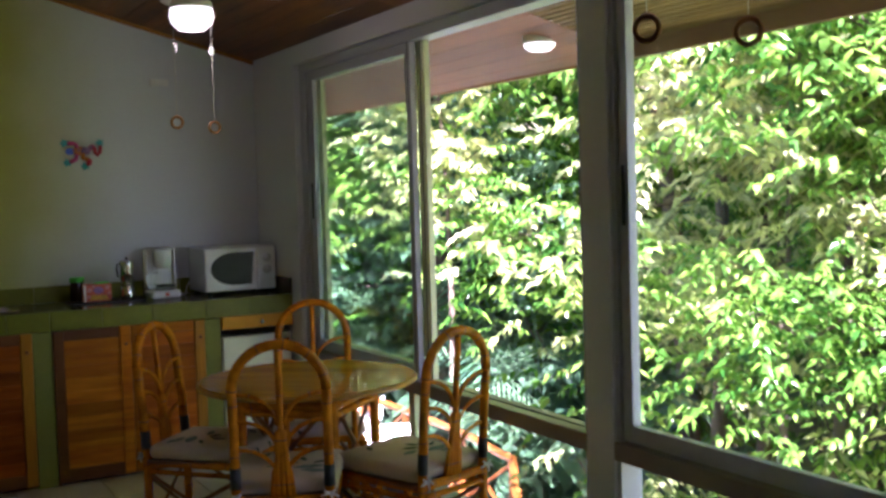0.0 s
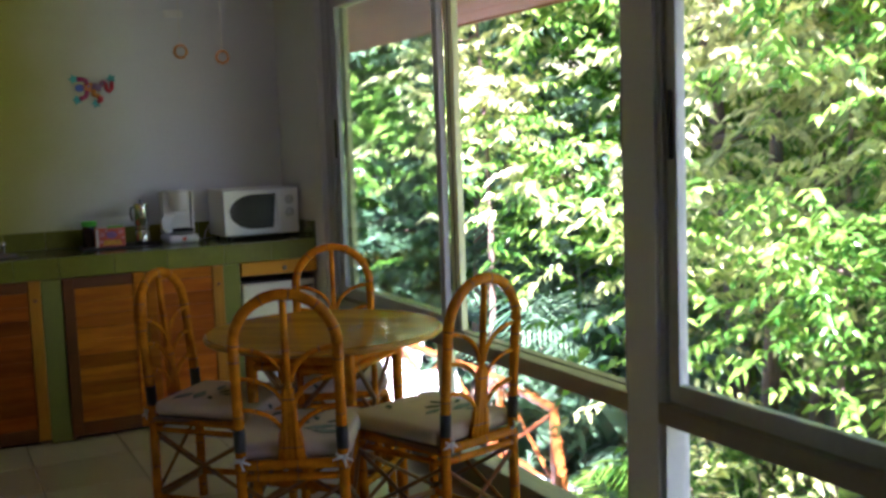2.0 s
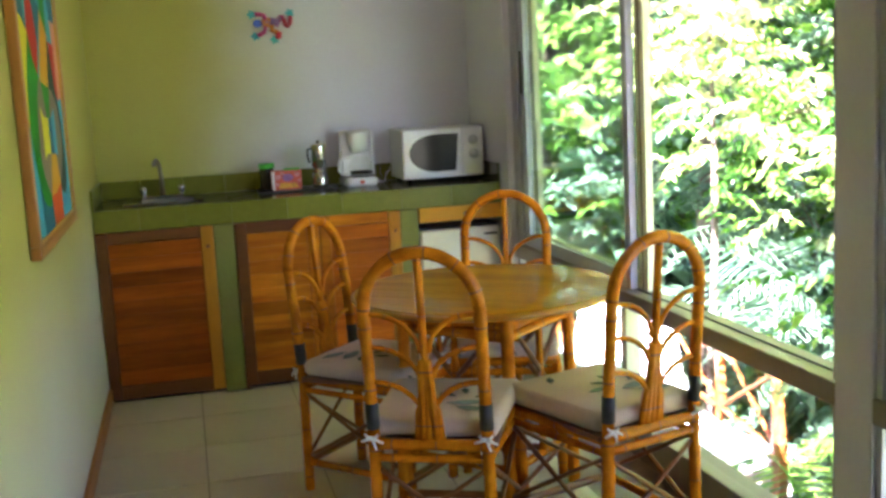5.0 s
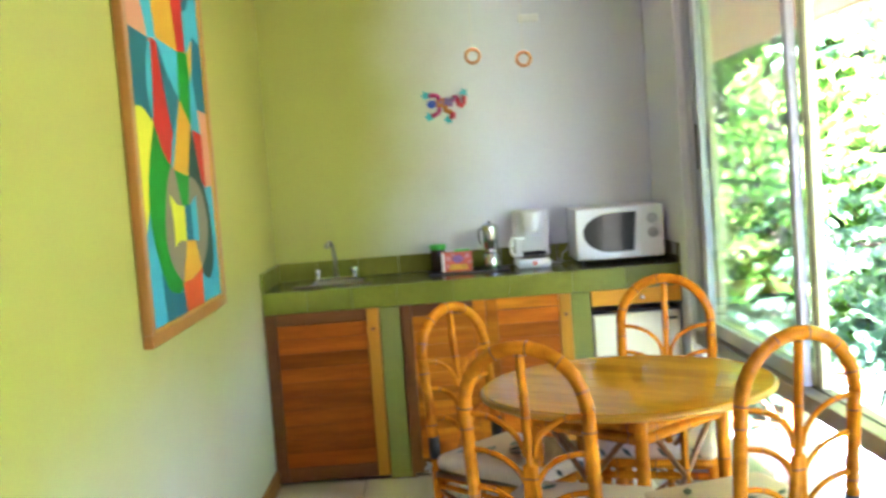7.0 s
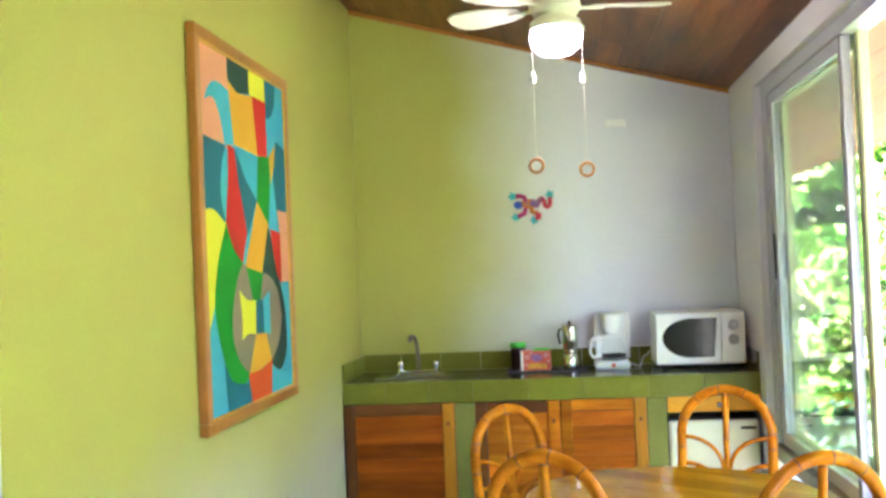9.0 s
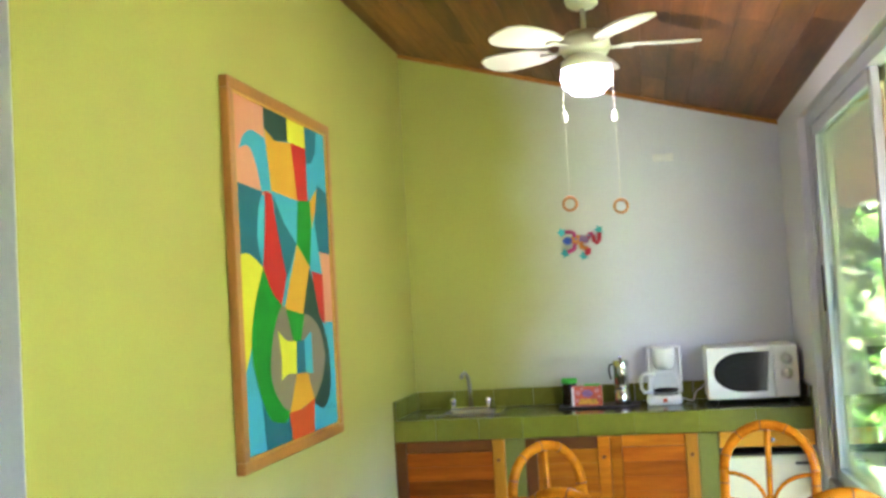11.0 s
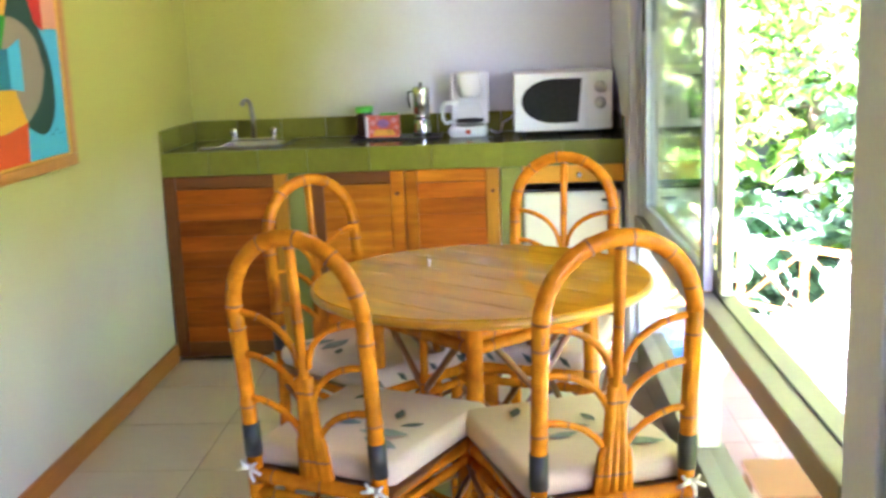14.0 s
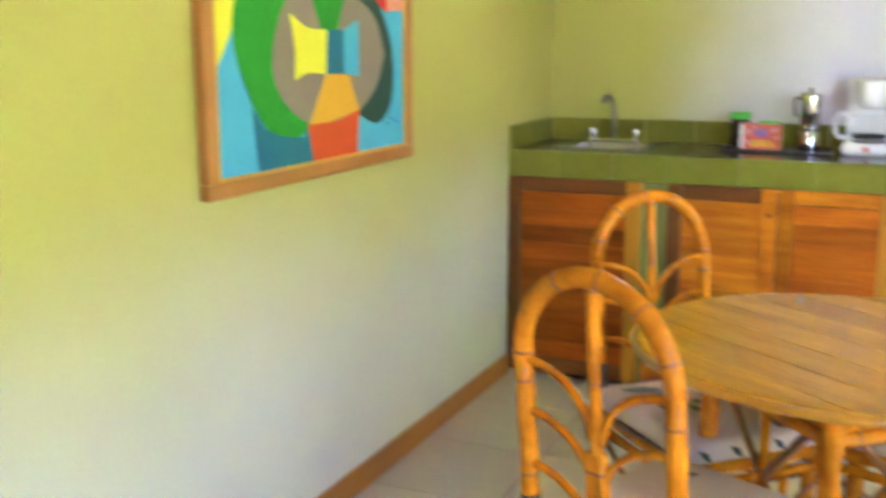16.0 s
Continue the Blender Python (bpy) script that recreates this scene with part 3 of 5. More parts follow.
part("side_band", box(BX + 0.0005, 5.598, 0.914, BX + 0.012, 5.6005, 1.003), "white_plastic", pack, "pale printed edge")
part("printed_panel", plate([(BX + 0.03, 5.599, 0.922), (BX + 0.125, 5.599, 0.922), (BX + 0.115, 5.599, 0.945), (BX + 0.04, 5.599, 0.948)], (0, -0.0006, 0)), "pack_yellow", pack)
part("printed_badge", plate([(BX + 0.075 + 0.026 * math.cos(a), 5.599, 0.972 + 0.018 * math.sin(a)) for a in np.linspace(0, 2 * math.pi, 14)[:-1]], (0, -0.0008, 0)), "pack_violet", pack)
for dx, dz, rr in ((0.03, 0.975, 0.013), (0.12, 0.985, 0.012), (0.025, 0.94, 0.009), (0.13, 0.955, 0.008), (0.05, 0.992, 0.008)):
    part("printed_spot", plate([(BX + dx + rr * math.cos(a), 5.599, dz + rr * math.sin(a)) for a in np.linspace(0, 2 * math.pi, 11)[:-1]], (0, -0.0007, 0)), "pack_pink", pack)
press = thing("stovetop_coffee_pot", "chrome stovetop coffee maker standing on the tray", "coffee pot")
c = (1.045, 5.65, 0)
part("boiler", lathe([(0, 0.912), (0.036, 0.912), (0.039, 0.918), (0.037, 0.95), (0.033, 0.978), (0.026, 0.985)], 24, None, c), "chrome", press, "", True)
part("collar", lathe([(0.026, 0.984), (0.034, 0.987), (0.034, 1.0), (0.028, 1.004)], 24, None, c), "steel", press, "", True)
part("jug", lathe([(0.028, 1.003), (0.034, 1.012), (0.036, 1.09), (0.038, 1.112), (0.034, 1.118), (0, 1.121)], 24, None, c), "chrome", press, "", True)
part("knob", lathe([(0.005, 1.12), (0.009, 1.127), (0.006, 1.136), (0, 1.137)], 12, None, c), "black", press, "", True)
part("handle", tube([(1.012, 5.645, 1.10), (0.994, 5.642, 1.098), (0.99, 5.642, 1.07), (0.998, 5.644, 1.03)], 0.005, 8), "black", press, "", True)

coffee = thing("coffee_maker", "white drip coffee maker with a glass jug", "coffee maker")
part("base", box(1.158, 5.59, 0.902, 1.322, 5.80, 0.948, 0.021, None, 4), "white_plastic", coffee)
part("tower", box(1.180, 5.735, 0.948, 1.314, 5.80, 1.16, 0.006), "white_plastic", coffee)
part("filter_basket", lathe([(0, 1.062), (0.032, 1.064), (0.043, 1.075), (0.05, 1.10), (0.052, 1.158), (0.046, 1.167), (0, 1.168)], 24, None, (1.247, 5.69, 0)), "white_plastic", coffee, "", True)
part("tank_lid", box(1.182, 5.70, 1.1585, 1.314, 5.80, 1.170, 0.005), "white_plastic", coffee)
for x in (1.166, 1.312):
    part("side_rib", box(x, 5.715, 0.948, x + 0.016, 5.80, 1.166, 0.006), "white_plastic", coffee)
part("hotplate", lathe([(0, 0.947), (0.06, 0.947), (0.06, 0.951), (0, 0.9515)], 24, None, (1.247, 5.66, 0)), "black", coffee, "dark round hotplate")
part("switch", box(1.232, 5.586, 0.917, 1.252, 5.592, 0.935, 0.002), "pack_red", coffee, "red switch")
jug = part("jug", lathe([(0, 0.952), (0.05, 0.952), (0.058, 0.97), (0.056, 1.0), (0.04, 1.045)], 22, None, (1.247, 5.66, 0)), "clear_glass", coffee, "clear glass jug", True)
part("band", lathe([(0.0575, 0.962), (0.0595, 0.964), (0.0595, 0.972), (0.0575, 0.974)], 22, None, (1.247, 5.66, 0)), "black", jug)
part("jug_handle", tube([(1.20, 5.63, 1.045), (1.15, 5.60, 1.05), (1.137, 5.60, 1.03), (1.137, 5.60, 0.985), (1.15, 5.60, 0.965), (1.188, 5.63, 0.97)], 0.008, 8), "white_plastic", jug, "white handle", True)
cable = tagged(link("power_cable", tube([(1.33, 5.75, 0.92), (1.355, 5.74, 0.908), (1.375, 5.72, 0.908), (1.39, 5.74, 0.95), (1.42, 5.80, 0.96), (1.43, 5.86, 0.97)], 0.003, 6), "white_plastic"), "thin white cable behind the coffee maker", "cable")

micro = thing("microwave", "white microwave oven with an oval dark window", "microwave")
mx0, mx1, mz0, mz1, my = 1.435, 1.836, 0.922, 1.163, 5.53
part("body", box(mx0, my + 0.012, mz0, mx1, 5.85, mz1, 0.006), "white_plastic", micro)
door = part("door", box(mx0, my - 0.006, mz0 + 0.004, 1.728, my + 0.012, mz1 - 0.002, 0.006), "white_plastic", micro)
out = []
for k in range(25):
    a = radians(90 + 180 * k / 24)
    out.append((1.60 + 0.135 * math.cos(a), my - 0.0065, 1.046 + 0.09 * math.sin(a)))
out = [(1.712, my - 0.0065, 1.136)] + out + [(1.695, my - 0.0065, 0.958)]
part("door_window", plate(out, (0, -0.002, 0)), "dark_glass", door, "dark oval glass window")
part("control_panel", box(1.73, my - 0.006, mz0 + 0.004, mx1, my + 0.012, mz1 - 0.002, 0.006), "white_plastic", micro)
for z in (1.10, 1.035):
    part("dial", lathe([(0.024, 0.0), (0.022, 0.012), (0, 0.014)], 18), "grey_plastic", micro, "white round dial", True, pose(1.785, my - 0.006, z, 90))
    part("dial_grip", box(1.782, my - 0.026, z - 0.016, 1.788, my - 0.018, z + 0.016, 0.002), "grey_plastic", micro)
for x in (1.47, 1.80):
    for y in (5.57, 5.81):
        part("foot", lathe([(0, 0.9025), (0.012, 0.9025), (0.014, 0.922)], 10, None, (x, y, 0)), "black", micro)

# ---- wall things ----
switch = thing("wall_plate", "small white cover plate on the wall", "wall plate")
part("cover", box(1.262, BACK - 0.02, 2.070, 1.362, BACK - 0.001, 2.108, 0.006), "white_plastic", switch)
part("inset", box(1.285, BACK - 0.0225, 2.08, 1.339, BACK - 0.0195, 2.10, 0.002), "white_plastic", switch)

for key, col in (("art_teal", (0.04, 0.45, 0.52)), ("art_magenta", (0.5, 0.05, 0.2)), ("art_blue", (0.03, 0.11, 0.62)), ("art_orange", (0.6, 0.22, 0.03)), ("art_red", (0.6, 0.05, 0.08)), ("art_violet", (0.3, 0.2, 0.42))):
    M[key] = material(key, col, 0.35, vary=0.2, scale=25, bump=0.1)
FX, FZ = 0.885, 1.71
frog = thing("wall_ornament", "colourful painted frog ornament hung on the wall", "wall ornament")


def blob(points, mat, name):
    bm = bmesh.new()
    n = len(points)
    a = [Vector((FX + x, BACK - 0.012, FZ + z)) for x, z in points]
    part(name, plate(a, (0, 0.010, 0), bm), mat, frog)


def limb(points, r, mat, name):
    part(name, tube([(FX + x, BACK - 0.009, FZ + z) for x, z in points], r, 7), mat, frog, "", True)


def ellipse(cx, cz, rx, rz, n=14, turn=0):
    return [(cx + rx * math.cos(a) * math.cos(turn) - rz * math.sin(a) * math.sin(turn), cz + rx * math.cos(a) * math.sin(turn) + rz * math.sin(a) * math.cos(turn))
            for a in [2 * math.pi * k / n for k in range(n)]]


def paw(cx, cz):
    return [(cx + (0.024 if k % 2 else 0.014) * math.cos(math.pi * k / 5), cz + (0.024 if k % 2 else 0.014) * math.sin(math.pi * k / 5)) for k in range(10)]


blob(ellipse(-0.063, 0.0, 0.023, 0.019), "art_blue", "head")
blob(ellipse(-0.015, 0.003, 0.038, 0.024), "art_orange", "trunk")
limb([(-0.005, 0.008), (0.015, 0.003), (0.036, 0.002)], 0.019, "art_violet", "back")
limb([(-0.028, 0.016), (-0.032, 0.036), (-0.05, 0.042), (-0.074, 0.042)], 0.011, "art_magenta", "foreleg")
limb([(-0.028, -0.014), (-0.034, -0.04), (-0.05, -0.05), (-0.068, -0.054)], 0.011, "art_magenta", "foreleg")
limb([(0.018, -0.012), (0.032, 0.008), (0.046, 0.026), (0.06, 0.022)], 0.0125, "art_magenta", "hind_leg")
limb([(0.06, 0.022), (0.064, -0.008), (0.075, -0.018), (0.088, -0.004), (0.09, 0.03)], 0.011, "art_red", "hind_shin")
limb([(0.004, -0.006), (0.0, -0.032), (0.018, -0.042), (0.028, -0.032)], 0.0125, "art_orange", "hind_leg")
limb([(0.018, -0.046), (0.04, -0.05), (0.036, -0.062), (0.016, -0.068)], 0.0105, "art_red", "hind_shin")
for cx, cz in ((-0.09, 0.042), (-0.078, -0.058), (0.088, 0.044), (0.01, -0.076)):
    blob(paw(cx, cz), "art_teal", "foot")
for cx, cz, rad, col in ((-0.022, 0.006, 0.006, "art_violet"), (0.012, 0.003, 0.005, "art_teal"), (0.04, 0.02, 0.005, "art_teal")):
    bm = plate([(FX + u, BACK - 0.0255, FZ + w) for u, w in ellipse(cx, cz, rad, rad, 10)], (0, 0.004, 0))
    part("spot", bm, col, frog)

# ---- painting ----
M["frame_wood"] = material("brown_frame_wood", (0.42, 0.17, 0.03), 0.4, vary=0.2, scale=4, stretch=(5, 1, 1), fine=20)
PY0, PY1, PZ0, PZ1 = 3.44, 4.452, 0.968, 2.138
painting = thing("painting", "abstract geometric painting of a guitar in a wooden frame", "painting")
for y0, y1, z0, z1 in ((PY0, PY1, PZ0, PZ0 + 0.036), (PY0, PY1, PZ1 - 0.036, PZ1), (PY0, PY0 + 0.04, PZ0 + 0.0362, PZ1 - 0.0362), (PY1 - 0.04, PY1, PZ0 + 0.0362, PZ1 - 0.0362)):
    part("frame", box(0.002, y0, z0, 0.03, y1, z1, 0.004), "frame_wood", painting)
M["lip"] = material("golden_inner_frame_lip", (0.6, 0.3, 0.02), 0.4, vary=0.15, scale=6)
for y0, y1, z0, z1 in ((PY0 + 0.04, PY1 - 0.04, PZ0 + 0.0362, PZ0 + 0.043), (PY0 + 0.04, PY1 - 0.04, PZ1 - 0.043, PZ1 - 0.0362), (PY0 + 0.0402, PY0 + 0.049, PZ0 + 0.0432, PZ1 - 0.0432), (PY1 - 0.049, PY1 - 0.0402, PZ0 + 0.0432, PZ1 - 0.0432)):
    part("inner_lip", box(0.0202, y0, z0, 0.0265, y1, z1), "lip", painting, "golden inner lip")
COLS = dict(peach=(0.83, 0.36, 0.22), dark=(0.03, 0.075, 0.06), gold=(0.8, 0.4, 0.02), teal=(0.02, 0.17, 0.27), cyan=(0.07, 0.46, 0.7),
            red=(0.62, 0.03, 0.02), green=(0.01, 0.3, 0.02), yellow=(0.85, 0.8, 0.02), grey=(0.3, 0.24, 0.17), vermilion=(0.75, 0.1, 0.02))
for key, col in COLS.items():
    M["paint_" + key] = material("paint_" + key, [0.8 * c for c in col], 0.65, spec=0.15, vary=0.06, scale=12, bump=0.15, fine=120)
CY0, CY1, CZ0, CZ1 = PY0 + 0.04, PY1 - 0.04, PZ0 + 0.036, PZ1 - 0.036
part("canvas", box(0.004, CY0, CZ0, 0.02, CY1, CZ1), "paint_cyan", painting)
layer = [0]


def drift(height):
    """The lower half of the picture, the guitar's body, sits a little towards the near edge."""
    k = min(1.0, max(0.0, (0.52 - height) / 0.16))
    return k * k * (3 - 2 * k)


def paint(colour, *uv):
    """A flat field of paint; corners in canvas fractions, with rounded joins."""
    layer[0] += 1
    x = 0.0205 + 0.00008 * layer[0]
    n = len(uv)
    v = [Vector((q[0] - drift(q[1]) * (0.03 + 0.035 * q[0]) if 0 < q[0] < 1 else q[0], q[1])) for q in uv]

    def slope(k):
        d0, d1 = v[k] - v[k - 1], v[(k + 1) % n] - v[k]
        edge = min(v[k].x, v[k].y, 1 - v[k].x, 1 - v[k].y) < 0.004
        sharp = d0.angle(d1) > radians(62)
        return None if edge or sharp or n < 6 else (v[(k + 1) % n] - v[k - 1]) * 0.5
    pts = []
    for k in range(n):
        p1, p2 = v[k], v[(k + 1) % n]
        m1, m2 = slope(k), slope((k + 1) % n)
        if m1 is None and m2 is None:
            pts.append(p1)
            continue
        m1, m2 = m1 if m1 is not None else p2 - p1, m2 if m2 is not None else p2 - p1
        for f in (0.0, 0.25, 0.5, 0.75):
            pts.append((2 * f ** 3 - 3 * f * f + 1) * p1 + (f ** 3 - 2 * f * f + f) * m1 + (3 * f * f - 2 * f ** 3) * p2 + (f ** 3 - f * f) * m2)
    part("paint_field", plate([(x, CY0 + (CY1 - CY0) * p.x, CZ0 + (CZ1 - CZ0) * p.y) for p in pts], (-0.0003, 0, 0)), "paint_" + colour, painting)


paint("peach", (0, 1), (0.295, 1), (0.295, 0.92), (0.339, 0.75), (0.236, 0.73), (0, 0.75))
paint("dark", (0.295, 1), (0.538, 1), (0.538, 0.92), (0.395, 0.905), (0.295, 0.93))
paint("yellow", (0.538, 1), (0.741, 1), (0.741, 0.92), (0.538, 0.92))
paint("teal", (0.741, 1), (0.893, 1), (0.864, 0.92), (0.808, 0.88), (0.741, 0.87))
paint("cyan", (0.052, 0.845), (0.093, 0.885), (0.173, 0.91), (0.295, 0.90), (0.339, 0.75), (0.244, 0.74), (0.196, 0.82), (0.136, 0.86))
paint("gold", (0.295, 0.93), (0.395, 0.905), (0.583, 0.92), (0.617, 0.74), (0.339, 0.75))
paint("red", (0.571, 0.92), (0.741, 0.92), (0.741, 0.74), (0.617, 0.74))
paint("teal", (0, 0.75), (0.252, 0.74), (0.204, 0.69), (0.181, 0.6), (0.22, 0.52), (0.1, 0.555), (0, 0.55))
paint("teal", (0.348, 0.74), (0.454, 0.66), (0.583, 0.6), (0.506, 0.53), (0.434, 0.47))
paint("red", (0.269, 0.745), (0.339, 0.74), (0.376, 0.64), (0.454, 0.5), (0.424, 0.41), (0.312, 0.45), (0.22, 0.52), (0.261, 0.65))
paint("green", (0.617, 0.74), (0.767, 0.75), (0.767, 0.67), (0.728, 0.53), (0.583, 0.6))
paint("gold", (0.767, 0.75), (0.864, 0.8), (0.835, 0.73), (0.774, 0.66))
paint("teal", (0.864, 0.81), (1, 0.79), (1, 0.58), (0.849, 0.585), (0.808, 0.68))
paint("peach", (0.849, 0.585), (1, 0.58), (1, 0.35), (0.945, 0.35), (0.878, 0.51))
paint("gold", (0.583, 0.6), (0.728, 0.53), (0.677, 0.37), (0.454, 0.4), (0.495, 0.49))
paint("dark", (0.715, 0.53), (0.808, 0.45), (0.893, 0.37), (0.976, 0.26), (0.976, 0.13), (0.878, 0.07), (0.741, 0.1), (0.849, 0.2), (0.849, 0.31), (0.665, 0.38))
paint("red", (0.741, 0.52), (0.878, 0.51), (0.945, 0.34), (0.878, 0.37), (0.808, 0.44))
paint("yellow", (0, 0.55), (0.1, 0.555), (0.22, 0.52), (0.15, 0.41), (0.114, 0.3), (0, 0.21))
paint("green", (0.22, 0.52), (0.312, 0.45), (0.424, 0.41), (0.348, 0.3), (0.33, 0.15), (0.485, 0.09), (0.405, 0.065), (0.269, 0.085), (0.173, 0.17), (0.114, 0.29), (0.15, 0.41))
paint("grey", (0.424, 0.41), (0.549, 0.37), (0.715, 0.38), (0.864, 0.33), (0.923, 0.24), (0.864, 0.16), (0.728, 0.1), (0.571, 0.085), (0.434, 0.1), (0.321, 0.16), (0.286, 0.23), (0.33, 0.33))
paint("green", (0.464, 0.4), (0.677, 0.38), (0.629, 0.3), (0.538, 0.3))
paint("yellow", (0.376, 0.335), (0.464, 0.305), (0.571, 0.3), (0.56, 0.2), (0.464, 0.205), (0.395, 0.19), (0.4, 0.26))
paint("teal", (0.571, 0.3), (0.665, 0.3), (0.665, 0.2), (0.56, 0.2))
paint("cyan", (0.665, 0.3), (0.754, 0.325), (0.754, 0.19), (0.665, 0.2))
paint("gold", (0.56, 0.2), (0.69, 0.195), (0.754, 0.11), (0.583, 0.09), (0.464, 0.09))
paint("vermilion", (0.454, 0.09), (0.606, 0.09), (0.754, 0.11), (0.741, 0), (0.485, 0))
paint("teal", (0.188, 0.14), (0.269, 0.085), (0.424, 0.065), (0.454, 0.085), (0.485, 0), (0.212, 0))
for k in range(3):
    part("signature", box(0.0240, CY0 + 0.80 + 0.03 * k, CZ0 + 0.07 + 0.012 * (k % 2), 0.0245, CY0 + 0.815 + 0.03 * k, CZ0 + 0.075 + 0.012 * (k % 2)), "paint_teal", painting)

mid = Vector((FX, BACK, FZ))
frog.matrix_basis = Matrix.Translation(mid) @ Matrix.Scale(1.04, 4) @ Matrix.Translation(-mid)

# ---- ceiling fans ----
def ceiling_fan(x, y):
    top = roof_z(x)
    zl = 2.18
    f = thing("ceiling_fan", "cream ceiling fan with a lit globe and two pull cords", "ceiling fan", pose(x, y, 0), "ceiling fans")
    part("canopy", lathe([(0.0, top + 0.02), (0.06, top + 0.02), (0.06, top - 0.005), (0.055, top - 0.02), (0.04, top - 0.033), (0.012, top - 0.037), (0, top - 0.037)], 24), "fan_white", f, "", True)
    part("rod", tube([(0, 0, top - 0.03), (0, 0, zl + 0.15)], 0.009, 10), "fan_white", f, "", True)
    part("motor", lathe([(0.012, zl + 0.165), (0.06, zl + 0.155), (0.085, zl + 0.135), (0.09, zl + 0.10), (0.075, zl + 0.075), (0.0, zl + 0.075)], 28), "fan_white", f, "", True)
    part("light_ring", lathe([(0.05, zl + 0.08), (0.085, zl + 0.055), (0.088, zl + 0.028), (0.0, zl + 0.028)], 28), "fan_white", f, "", True)
    part("globe", lathe([(0.085, zl + 0.03), (0.09, zl), (0.082, zl - 0.03), (0.055, zl - 0.055), (0.0, zl - 0.065)], 28), "lamp", f, "lit opal glass globe", True)
    for k in range(5):
        a = 12 + 72 * k
        bm = bmesh.new()
        out = [(0.13, -0.035), (0.2, -0.062), (0.3, -0.075), (0.36, -0.072), (0.395, -0.045), (0.405, 0.0), (0.395, 0.045), (0.36, 0.072), (0.3, 0.075), (0.2, 0.062), (0.13, 0.035)]
        plate([(u, v, zl + 0.105 + 0.18 * v) for u, v in out], (0, 0, 0.006), bm)
        blade = part("blade", bm, "fan_white", f, "", False, pose(0, 0, 0, 0, 0, a))
        part("blade_iron", box(0.08, -0.015, zl + 0.098, 0.17, 0.015, zl + 0.104, 0.002), "fan_white", blade)
    for dx, dy, zr in ((-0.083, -0.02, 1.746), (0.087, 0.03, 1.73)):
        part("pull_cord", tube([(dx * 0.98, dy * 0.98, zl + 0.04), (dx, dy, zl - 0.05), (dx, dy, zl - 0.14), (dx, dy, zr + 0.03)], 0.0009, 5), "fan_white", f)
        part("pull_bead", lathe([(0, zl - 0.115), (0.006, zl - 0.118), (0.011, zl - 0.135), (0.009, zl - 0.15), (0, zl - 0.155)], 12, None, (dx, dy, 0)), "white_plastic", f, "", True)
        part("pull_ring", tube(arc((dx, dy, zr), 0.0225, 0, 346, 26, "xz"), 0.0055, 8, None, True), "ring", f, "orange wooden ring", True)
    return f


fan = ceiling_fan(1.038, 4.19)
copy_thing(fan, pose(1.134, 1.32, -0.03, 0, 0, -59))
bulb = bpy.data.lights.new("fan_bulb", 'POINT')
bulb.energy, bulb.shadow_soft_size, bulb.color = 0.15, 0.06, (1.0, 0.88, 0.68)
new("fan_bulb", bulb).location = (1.038, 4.19, 2.05)

dome = thing("soffit_lamp", "round white glass lamp under the eave", "outdoor lamp")
zd = roof_z(2.42)
part("rim", lathe([(0, zd + 0.02), (0.07, zd + 0.02), (0.07, zd - 0.016), (0.06, zd - 0.018)], 24, None, (2.42, 3.71, 0)), "fan_white", dome, "", True)
part("bowl", lathe([(0.07, zd - 0.01), (0.066, zd - 0.028), (0.045, zd - 0.045), (0, zd - 0.052)], 24, None, (2.42, 3.71, 0)), "lamp", dome, "white glass bowl", True)

# ---- dining table ----
TX, TY, TR, TZ = 1.315, 3.745, 0.42, 0.695
table = thing("dining_table", "round varnished board table on rattan legs", "table", pose(TX, TY, FLOOR))
wdt = 2 * TR / 8
turn = pose(0, 0, 0, 0, 0, 52)
for k in range(8):
    a, b = -TR + k * wdt + 0.0012, -TR + (k + 1) * wdt - 0.0012
    out = []
    for s in np.linspace(a, b, 7):
        out.append((s, math.sqrt(max(TR * TR - s * s, 0.0))))
    out += [(s, -t) for s, t in out[::-1]]
    bm = plate([(p[0], p[1], TZ - 0.022) for p in out], (0, 0, 0.022))
    bmesh.ops.remove_doubles(bm, verts=bm.verts, dist=0.0004)
    part("board", bm, "table", table, "", False, turn)
part("edge_cane", tube([(TR * math.cos(2 * math.pi * k / 64), TR * math.sin(2 * math.pi * k / 64), TZ - 0.012) for k in range(64)], 0.0095, 8, None, True), "rim", table, "", True)
corner = []
for k in range(4):
    a = radians(-93 + 90 * k)
    corner.append(Vector((0.272 * math.cos(a), 0.272 * math.sin(a), 0)))
for k in range(4):
    p, q = corner[k], corner[(k + 1) % 4]
    part("leg", cane([p * 1.02, p + Vector((0, 0, TZ - 0.03))], 0.02, 0.2, 10), "cane", table, "", True)
    for z, r in ((0.65, 0.016), (0.618, 0.016), (0.586, 0.015), (0.17, 0.014)):
        part("apron_cane" if z > 0.3 else "stretcher", cane([p + Vector((0, 0, z)), q + Vector((0, 0, z))], r, 0.15, 8), "cane", table, "", True)
    m = p.lerp(q, 0.5)
    for s, e in ((p, q), (q, p)):
        part("brace", cane([s + Vector((0, 0, 0.2)), m.lerp(s, 0.2) + Vector((0, 0, 0.40)), e.lerp(m, 0.3) + Vector((0, 0, 0.585))], 0.009, 0.1, 6), "cane_dark", table, "", True)
    part("stay", cane([m + Vector((0, 0, 0.17)), m + Vector((0, 0, 0.59))], 0.011, 0.12, 6), "cane", table, "", True)
part("top_frame", lathe([(0.0, TZ - 0.0225), (0.33, TZ - 0.0225), (0.33, TZ - 0.04), (0, TZ - 0.04)], 8), "cane_dark", table)

